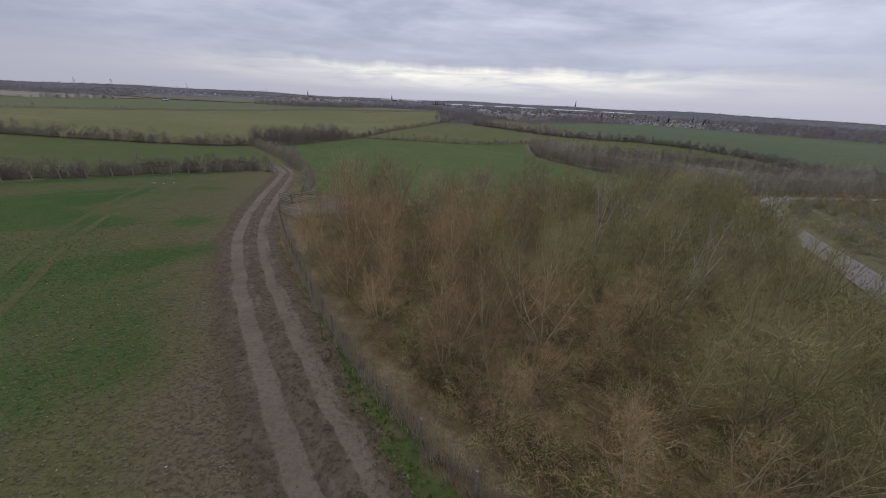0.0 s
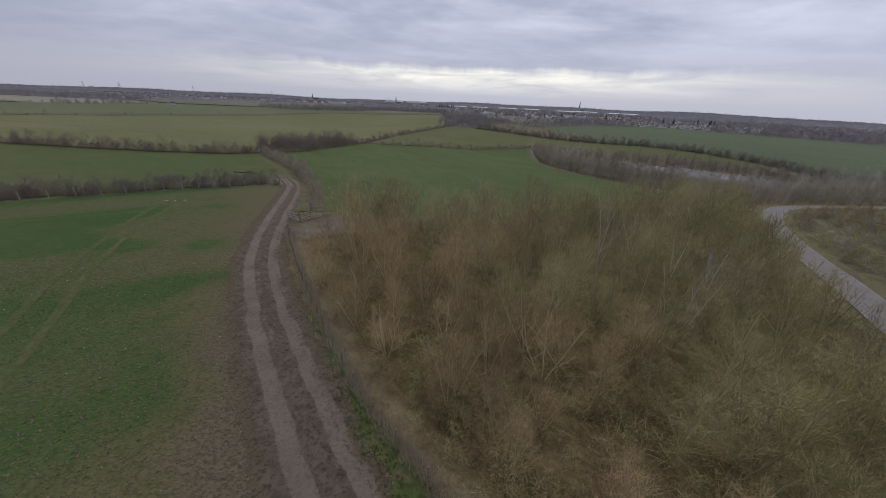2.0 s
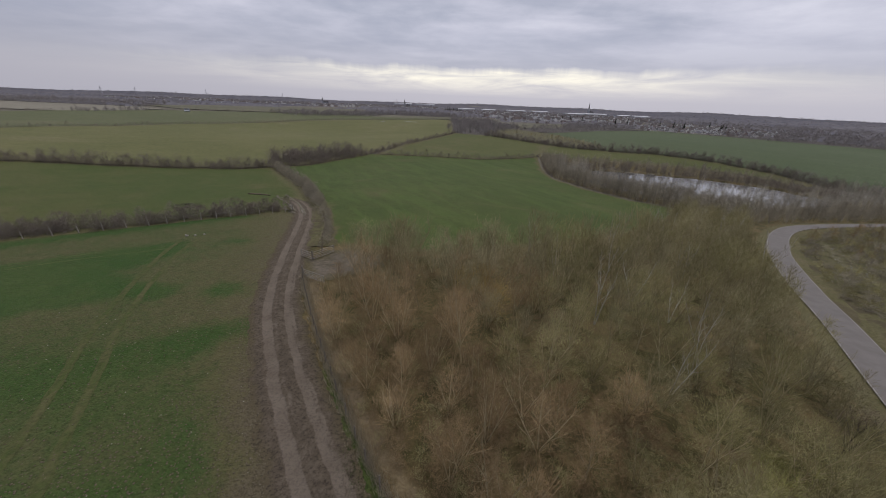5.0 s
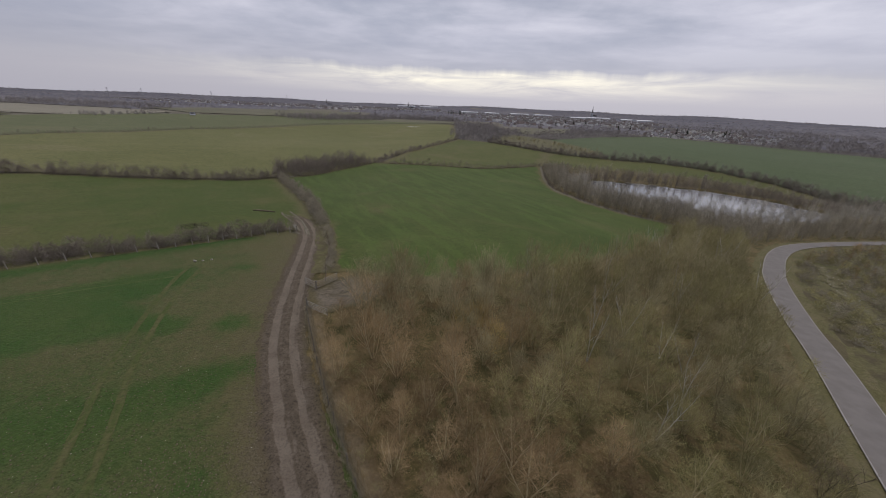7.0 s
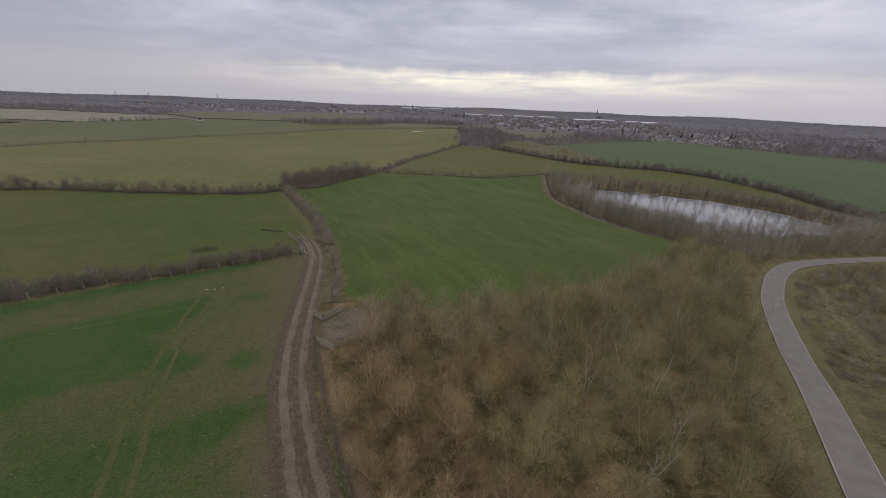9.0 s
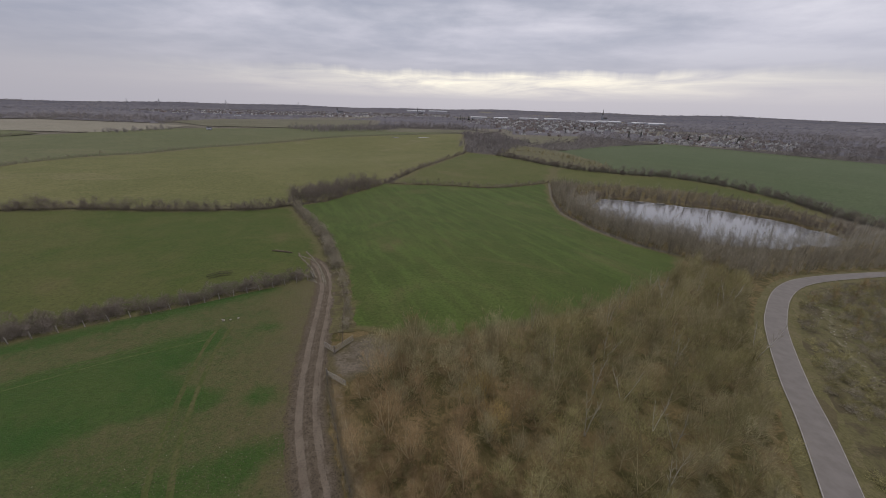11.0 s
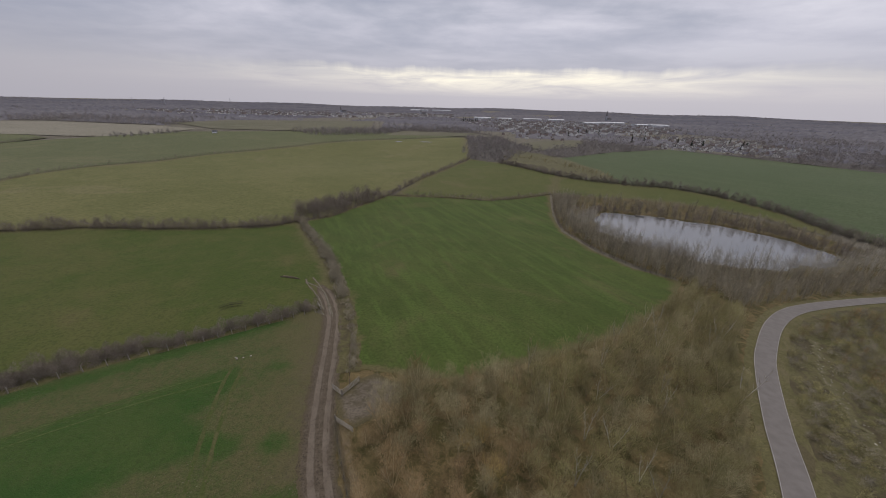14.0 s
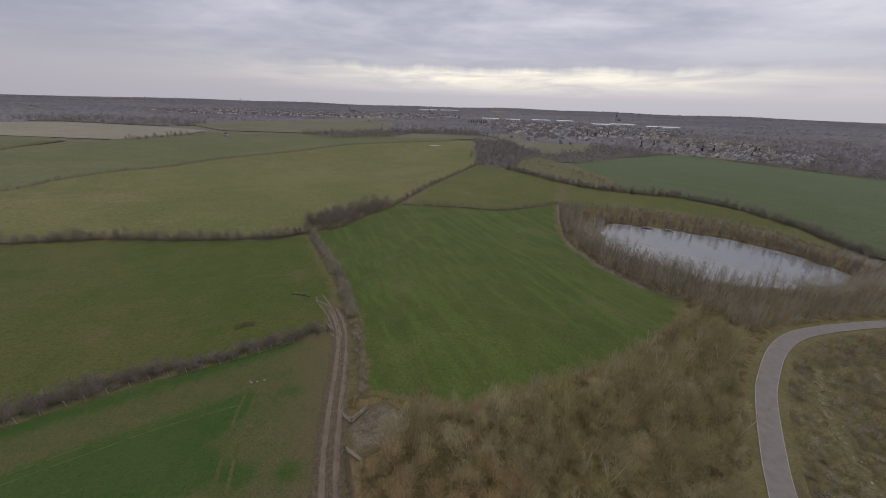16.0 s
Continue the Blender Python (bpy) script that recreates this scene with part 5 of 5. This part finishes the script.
def pylon(x, y, tall):
    root = tagged(new("pylon"), "grey steel lattice power pylon on the skyline", "pylon", "pylons")
    root.matrix_basis = pose(x, y, hz(x, y), 0, 0, rnd.uniform(0, 90))
    for a, b in ((-1, -1), (-1, 1), (1, -1), (1, 1)):
        part("leg", rod(bmesh.new(), (a * 3.5, b * 3.5, -1), (a * 0.4, b * 0.4, tall), 0.28, 0.18, 4), M_CLAD, root)
    for z, w in ((0.62, 7), (0.76, 5.5), (0.9, 4)):
        part("cross_arm", rod(bmesh.new(), (-w, 0, tall * z), (w, 0, tall * z), 0.3, 0.3, 4), M_CLAD, root)
    for i in range(7):
        z0, z1 = tall * i / 8, tall * (i + 1) / 8
        w0, w1 = 3.5 - 3.1 * i / 8, 3.5 - 3.1 * (i + 1) / 8
        part("brace", rod(bmesh.new(), (-w0, -w0, z0), (w1, -w1, z1), 0.14, 0.14, 4), M_CLAD, root)


church(560, 1590, 46)
church(-560, 1560, 30)
church(-225, 1640, 34)
for a, r, tall in ((-34, 2500, 40), (-41, 2300, 36), (-44, 2350, 36), (-25, 2600, 36), (-9, 2700, 34)):
    pylon(r * math.sin(radians(a)), r * math.cos(radians(a)), tall)


def conifer(x, y, h):
    root = tagged(new("conifer"), "tall dark green conifer among town houses", "tree", "conifers of the town")
    root.matrix_basis = pose(x, y, hz(x, y), 0, 0, rnd.uniform(0, 360))
    part("trunk", rod(bmesh.new(), (0, 0, -0.5), (0, 0, h * 0.9), 0.3, 0.08, 5), M_BARK, root)
    t = Plant(int(h * 100))
    for i in range(60):
        f = i / 60
        a = i * 2.4
        d = Vector((math.cos(a), math.sin(a), -0.15)).normalized()
        t.twigs.append((Vector((0, 0, h * (0.08 + 0.92 * f))), Vector((0, 0, h * (0.06 + 0.94 * f))) + d * h * 0.24 * (1.08 - f), h * 0.11))
    _, (tv, tf) = t.arrays()
    new("crown", mesh_of("crown", tv, tf, M_FIR)).parent = root


for i in range(9):
    conifer(-30 + i * 6 + rnd.uniform(-2, 2), 1100 + rnd.uniform(-12, 12), rnd.uniform(13, 19))
for i in range(16):
    x, y = rnd.choice(((150, 700), (300, 640), (380, 560), (430, 620), (260, 820)))
    conifer(x + rnd.uniform(-40, 40), y + rnd.uniform(-30, 30), rnd.uniform(9, 14))


# ---- fences and gates ----
def netting_fence(line):
    """Posts, strained wires and netting uprights, bay by bay."""
    root = tagged(new("netting_fence"), "stock netting fence on thin weathered wooden posts", "fence")
    pts = [Vector((x, y, hz(x, y))) for x, y in line]
    for p in pts:
        lean = Vector((rnd.uniform(-0.05, 0.05), rnd.uniform(-0.05, 0.05), 1.22 + rnd.uniform(-0.06, 0.06)))
        part("post", rod(bmesh.new(), p + Vector((0, 0, -0.2)), p + lean, 0.055, 0.045, 6), M_POST, root)
    for a, b in zip(pts, pts[1:]):
        for z in (0.15, 0.35, 0.55, 0.78, 1.05):
            part("wire", rod(bmesh.new(), a + Vector((0.05, 0, z)), b + Vector((0.05, 0, z)), 0.005, 0.005, 3), M_WIRE, root)
        bm = bmesh.new()
        for i in range(8):
            q = a.lerp(b, (i + 0.5) / 8)
            rod(bm, q + Vector((0.05, 0, 0.1)), q + Vector((0.05, 0, 0.8)), 0.004, 0.004, 3)
        part("netting", bm, M_WIRE, root)


def rail_fence(line, label, rails=(1.0,), h=1.15, missing=0.0, pale=M_POST, group="field fences"):
    root = tagged(new("post_fence"), label, "fence", group)
    pts = [Vector((x, y, hz(x, y))) for x, y in line]
    for p in pts:
        tip = p + Vector((rnd.uniform(-0.09, 0.09), rnd.uniform(-0.09, 0.09), h + rnd.uniform(-0.15, 0.15)))
        part("post", rod(bmesh.new(), p + Vector((0, 0, -0.2)), tip, 0.085, 0.07, 6), pale, root)
    for a, b in zip(pts, pts[1:]):
        for z in rails:
            if rnd.random() >= missing:
                part("rail", rod(bmesh.new(), a + Vector((0, 0, z)), b + Vector((0, 0, z + rnd.uniform(-0.05, 0.05))), 0.04, 0.035, 5), pale, root)


def field_gate(a, b, label, bars=5, h=1.2):
    """A barred gate leaf standing from a to b, with its hanging post."""
    root = tagged(new("field_gate"), label, "gate", "gates of the yard")
    a, b = Vector((*a, hz(*a))), Vector((*b, hz(*b)))
    d = (b - a).normalized()
    part("post", rod(bmesh.new(), a - d * 0.14 + Vector((0, 0, -0.25)), a - d * 0.14 + Vector((0, 0, 1.45)), 0.10, 0.095, 8), M_POST, root)
    for end, name in ((a, "hanging_stile"), (b, "latch_stile")):
        part(name, rod(bmesh.new(), end + Vector((0, 0, 0.12)), end + Vector((0, 0, h)), 0.045, 0.045, 6), M_STEEL, root)
    for i in range(bars):
        z = 0.16 + (h - 0.2) * (i / (bars - 1)) ** 1.15
        part("bar", rod(bmesh.new(), a + Vector((0, 0, z)), b + Vector((0, 0, z)), 0.036, 0.036, 6), M_STEEL, root)
    part("brace", rod(bmesh.new(), a + Vector((0, 0, 0.2)), a.lerp(b, 0.55) + Vector((0, 0, h - 0.06)), 0.025, 0.025, 5), M_STEEL, root)


netting_fence(FENCE)
rail_fence(curve_through(HEDGE_A, 2.7)[3:], "weathered pale posts and broken rails in front of a hedge", (0.95,), 1.35, 0.85, M_PALEPOST)
rail_fence(curve_through([(-19.3, 47.5), (-21.3, 53.6), (-23.3, 60.7), (-26.8, 69.1)], 1.9), "dark wooden fence posts beside brambles", (0.5, 0.95), 1.1, 0.5, M_BARK)
field_gate((-19.5, 44.7), (-17.7, 48.3), "open galvanised five bar field gate by the muddy gateway", 5, 1.2)
field_gate((-19.6, 44.6), (-21.6, 45.8), "short barred gate panel beside the open gate", 4, 1.15)
field_gate((-18.6, 39.2), (-15.4, 37.6), "open galvanised barred gate leaf at the end of the fence", 5, 1.1)
field_gate((-34.6, 71.8), (-36.6, 74.4), "open field gate at the end of the hedge", 5, 1.15)


# ---- field marks, stones and clutter ----
def mark(name, line, wide, material, label, seed, lift=0.02, rough=0.18):
    v, f = ribbon(curve_through(line, 0.7), -wide * 0.75, wide * 0.75, lift, rough, seed, across=6)
    tagged(rim_across(link(name, v, f, material, smooth=True), 6, 1.2), label, "wheel mark", kind="structure")


M_PRESS = grass_field("pressed_dry_crop", (0.098, 0.103, 0.040), (0.120, 0.114, 0.050), (0.074, 0.095, 0.028), (0.40, 0.58), big=0.30, tuft=3.2, rim=(0.090, 0.099, 0.036))
M_LIGHT = grass_field("pressed_green_crop", (0.085, 0.118, 0.038), (0.11, 0.135, 0.05), (0.06, 0.094, 0.024), (0.48, 0.63), big=0.5, tuft=3.2, rim=(0.056, 0.094, 0.021))
mark("wheel_mark", [(-22, 7), (-27.8, 17.5), (-32.1, 24.6), (-36.1, 32.8), (-40.2, 42.8), (-42.0, 49)], 0.42, M_PRESS, "dry pale wheel mark across the crop", 21.0)
mark("wheel_mark", [(-20, 9), (-26.4, 19.5), (-30.3, 25.5), (-34.1, 33.0), (-38.0, 42.5), (-40.0, 50)], 0.42, M_PRESS, "dry pale wheel mark across the crop", 25.0)
mark("wheel_mark", [(-75, 20), (-66.8, 28.4), (-57.7, 36.6), (-51.7, 41.2), (-46.3, 45.3)], 0.30, M_LIGHT, "pale green wheel line in the crop", 31.0, 0.02, 0.08)
mark("wheel_mark", [(-74, 19), (-65.5, 27.2), (-56.3, 35.1), (-50.6, 39.7), (-41.1, 45.6)], 0.30, M_LIGHT, "pale green wheel line in the crop", 35.0, 0.02, 0.08)
for x, y, n in ((-63.4, 522.6, 9), (-103.4, 516.6, 5)):
    a = [math.tau * i / 28 for i in range(28)]
    rim = [(x + n * math.cos(u) * (1 + 0.2 * math.sin(3 * u)), y + 3.5 * math.sin(u)) for u in a]
    top = max(hz(*p) for p in rim) + 0.34
    tagged(link("puddle", [(*p, top) for p in rim], [tuple(range(28))], M_WATER), "shallow standing water in the grazed pasture", "puddle", kind="structure")
M_SLOP = grass_field("pale_wet_mud", (0.185, 0.160, 0.130), (0.235, 0.205, 0.170), (0.130, 0.108, 0.082), (0.45, 0.62), big=0.6, tuft=3.0, rim=(0.120, 0.105, 0.060))
for i, line in enumerate(([(-31.6, 70), (-36.2, 79), (-41.5, 86.5), (-45.5, 91.5)], [(-34, 72), (-39, 79.5), (-44.5, 86), (-47, 90)], [(-33, 69.5), (-36.0, 72.5), (-41, 75.5)], [(-30.6, 69), (-34.4, 76), (-39, 83), (-46, 88)])):
    mark("muddy_rut", line, 0.36, M_SLOP, "pale wet mud rut fanning out of the gateway", 51.0 + i, 0.09 if i % 2 else 0.10, 0.3)


def lump(seed, flat=0.6):
    """A rough small stone or clod."""
    bm = bmesh.new()
    bmesh.ops.create_icosphere(bm, subdivisions=1, radius=1.0)
    r = random.Random(seed)
    for v in bm.verts:
        v.co *= r.uniform(0.7, 1.15)
        v.co.z *= flat
    me = bpy.data.meshes.new("lump")
    bm.to_mesh(me)
    bm.free()
    return np.array([tuple(v.co) for v in me.vertices]), np.array([tuple(p.vertices) for p in me.polygons])


LUMPS = [((np.zeros((0, 3)), np.zeros((0, 3), int)), lump(i)) for i in range(5)]


def strewn(name, spots, material, label, category):
    scatter(name, LUMPS, spots, material, rnd, label, category)


NEARFIELD = [(-2, 3), (-5, 8), (-10, 15), (-14.5, 21), (-19, 28), (-30, 34), (-45, 25), (-40, 4), (-15, 0)]
strewn("field_clods", [(x, y, rnd.uniform(0.03, 0.085)) for x, y in fill(NEARFIELD, 0.55, rnd)], M_CLOD, "crumbled brown soil clods between crop seedlings", "soil")
HEADLAND = [(-1.5, 3.5), (-5, 8.5), (-9.5, 15), (-13, 19.5), (-20, 19), (-24, 12), (-22, 5), (-12, 0)]
strewn("field_clods", [(x, y, rnd.uniform(0.03, 0.085)) for x, y in fill(HEADLAND, 0.33, rnd)], M_CLOD, "fine crumbled soil clods on the near headland", "soil")
strewn("field_stones", [(x, y, rnd.uniform(0.02, 0.055)) for x, y in fill(NEARFIELD, 2.0, rnd)], M_STONE, "small pale flints lying on the field", "stones")
track_side = []
for (x0, y0), (x1, y1) in zip(TRACK[16:70], TRACK[17:71]):
    d = math.hypot(x1 - x0, y1 - y0)
    for o in [rnd.uniform(-0.4, 0.38) for _ in range(20)] + [rnd.uniform(1.15, 2.1) for _ in range(22)] + [rnd.uniform(-3.4, -1.6) for _ in range(26)]:
        f = rnd.random()
        track_side.append((x0 + (x1 - x0) * f + (y1 - y0) / d * o, y0 + (y1 - y0) * f - (x1 - x0) / d * o, rnd.uniform(0.025, 0.085)))
strewn("track_clods", track_side, M_CLOD, "loose mud lumps along the farm track", "soil")
# pale raised lumps added in place of light patches of ground
for x, y, s in ((-42.6, 51.2, 0.30), (-41.6, 51.7, 0.22), (-40.5, 52.3, 0.26), (-43.1, 51.6, 0.16)):
    (_, (lv, lf)) = LUMPS[int(s * 50) % 5]
    ob = tagged(new("pale_lump", mesh_of("pale_lump", lv * s, lf, M_STONE)), "pale lump put for a light patch of field soil", "stone", "boulders in the field")
    ob.location = (x, y, hz(x, y) + s * 0.25)
v, f = ribbon(curve_through(RUBBLE, 0.7), -0.8, 0.7, 0.05, 1.6, 41.0, across=4)
tagged(rim_across(link("earth_bank", v, f, M_EARTH, smooth=True), 4, 1.0), "strip of pale bare earth beside scrub", "bank", kind="structure")
strewn("rubble", [(x + rnd.gauss(0, 0.9), y + rnd.gauss(0, 1.3), rnd.uniform(0.06, 0.22)) for _ in range(2) for x, y in curve_through(RUBBLE, 0.8)], M_STONE,
       "bank of pale broken rubble in rough grass", "rubble")
sheet("layby", [(55.9, 46.2), (56.6, 44.8), (55.9, 42.5), (53.4, 39.6), (51.4, 38.2), (50.6, 38.4), (53.0, 42.2)], 0.8, 0.11, M_YARD, "small worn tarmac pull-in beside the lane", "lay-by", 0.25)


def log(a, b, r, label, material=M_BARK):
    a, b = Vector((*a, hz(*a) + r * 0.8)), Vector((*b, hz(*b) + r * 0.8))
    root = tagged(new("log"), label, "log", "logs in the pasture")
    mid = a.lerp(b, 0.5) + Vector((rnd.uniform(-0.15, 0.15), rnd.uniform(-0.15, 0.15), 0.03))
    part("stem", rod(rod(bmesh.new(), a, mid, r, r * 0.92, 8), mid, b, r * 0.92, r * 0.75, 8), material, root)
    part("branch_stub", rod(bmesh.new(), mid, mid + Vector((0.3, 0.5, 0.25)), r * 0.4, r * 0.2, 6), material, root)


log((-55.3, 90.6), (-48.6, 89.6), 0.16, "long dark log lying in the pasture")
log((-54.8, 91.4), (-50.0, 90.6), 0.13, "shorter dark log lying in the pasture")


def feeder(x, y, turn):
    """A lying hay rack: two side frames joined by slanting bars."""
    root = tagged(new("hay_rack"), "old grey metal hay rack tipped over in the pasture", "hay rack")
    root.matrix_basis = pose(x, y, hz(x, y) + 0.05, 0, 0, turn)
    for s in (-0.5, 0.5):
        for z in (0.08, 0.7):
            part("side_rail", rod(bmesh.new(), (-1.4, s * (1.2 - z * 0.4), z), (1.4, s * (1.2 - z * 0.4), z), 0.04, 0.04, 6), M_DARK, root)
    for i in range(9):
        u = -1.35 + i * 0.3375
        for s in (-0.5, 0.5):
            part("bar", rod(bmesh.new(), (u, s * 1.17, 0.08), (u, s * 0.92, 0.7), 0.02, 0.02, 5), M_DARK, root)


feeder(-57.8, 69.8, 50)
feeder(-56.0, 71.2, 20)

# grass and dead stalks
TUFT = []
for i in range(4):
    t = Plant(700 + i)
    for _ in range(9):
        d = Vector((t.r.uniform(-0.6, 0.6), t.r.uniform(-0.6, 0.6), 1)).normalized()
        p = Vector((t.r.uniform(-0.12, 0.12), t.r.uniform(-0.12, 0.12), -0.01))
        t.twigs.append((p, p + d * t.r.uniform(0.12, 0.3), 0.022))
    TUFT.append(t.arrays())
STALKS = []
for i in range(4):
    t = Plant(740 + i)
    for _ in range(14):
        d = Vector((t.r.uniform(-0.35, 0.35), t.r.uniform(-0.35, 0.35), 1)).normalized()
        p = Vector((t.r.uniform(-0.16, 0.16), t.r.uniform(-0.16, 0.16), -0.01))
        t.twigs.append((p, p + d * t.r.uniform(0.25, 0.55), 0.010))
    STALKS.append(t.arrays())
verge = [(x + (d + rnd.uniform(0, 1.2)) * 0.8, y + (d + rnd.uniform(0, 1.2)) * 0.6, rnd.uniform(0.5, 1.0)) for d in (1.0, 1.3, 1.6) for _ in range(10) for x, y in [
    (a + rnd.uniform(-0.5, 0.5), b + rnd.uniform(-0.5, 0.5)) for a, b in TRACK[14:46]]]
scatter("verge_grass", TUFT, verge, M_BLADE, rnd, "tufts of green grass on the track verge", "grass")
dead = [(x + rnd.gauss(0.15, 0.22), y + rnd.gauss(0.1, 0.22), rnd.uniform(0.7, 1.5)) for _ in range(12) for x, y in curve_through(FENCE, 0.25)]
scatter("dead_grass", STALKS, dead, M_STRAW, rnd, "pale dead grass grown through a netting fence", "grass")
seedling = [(x, y, rnd.uniform(0.3, 0.65)) for x, y in fill(NEARFIELD, 0.42, rnd) if float(crop_wear(np.array(x), np.array(y))) < rnd.uniform(0.2, 1.2)]
scatter("crop_seedlings", TUFT, seedling, M_BLADE, rnd, "short green crop seedlings in thin rows", "crop")


def platform(x, y, turn, deck_len):
    """A small timber fishing stage: planks on bearers and posts, with a handrail."""
    root = tagged(new("fishing_platform"), "weathered grey timber fishing platform at the pond edge", "platform", "platforms of the pond")
    root.matrix_basis = pose(x, y, WATER_Z + 0.55, 0, 0, turn)
    for i in range(int(deck_len / 0.22)):
        u = -deck_len / 2 + 0.11 + i * 0.22
        part("plank", box(bmesh.new(), u - 0.1, u + 0.1, -1.1, 1.1, 0, 0.05), M_POST, root)
    for s in (-0.9, 0.9):
        part("bearer", box(bmesh.new(), -deck_len / 2, deck_len / 2, s - 0.06, s + 0.06, -0.16, -0.004), M_POST, root)
        for u in (-deck_len / 2 + 0.2, 0, deck_len / 2 - 0.2):
            part("post", rod(bmesh.new(), (u, s, -1.9), (u, s, 0.95 if s > 0 else 0.0), 0.07, 0.065, 6), M_DARK, root)
    part("handrail", box(bmesh.new(), -deck_len / 2, deck_len / 2, 0.86, 0.96, 0.93, 1.0), M_POST, root)


platform(106, 213.5, -8, 5.0)
platform(117.5, 211, -14, 4.0)
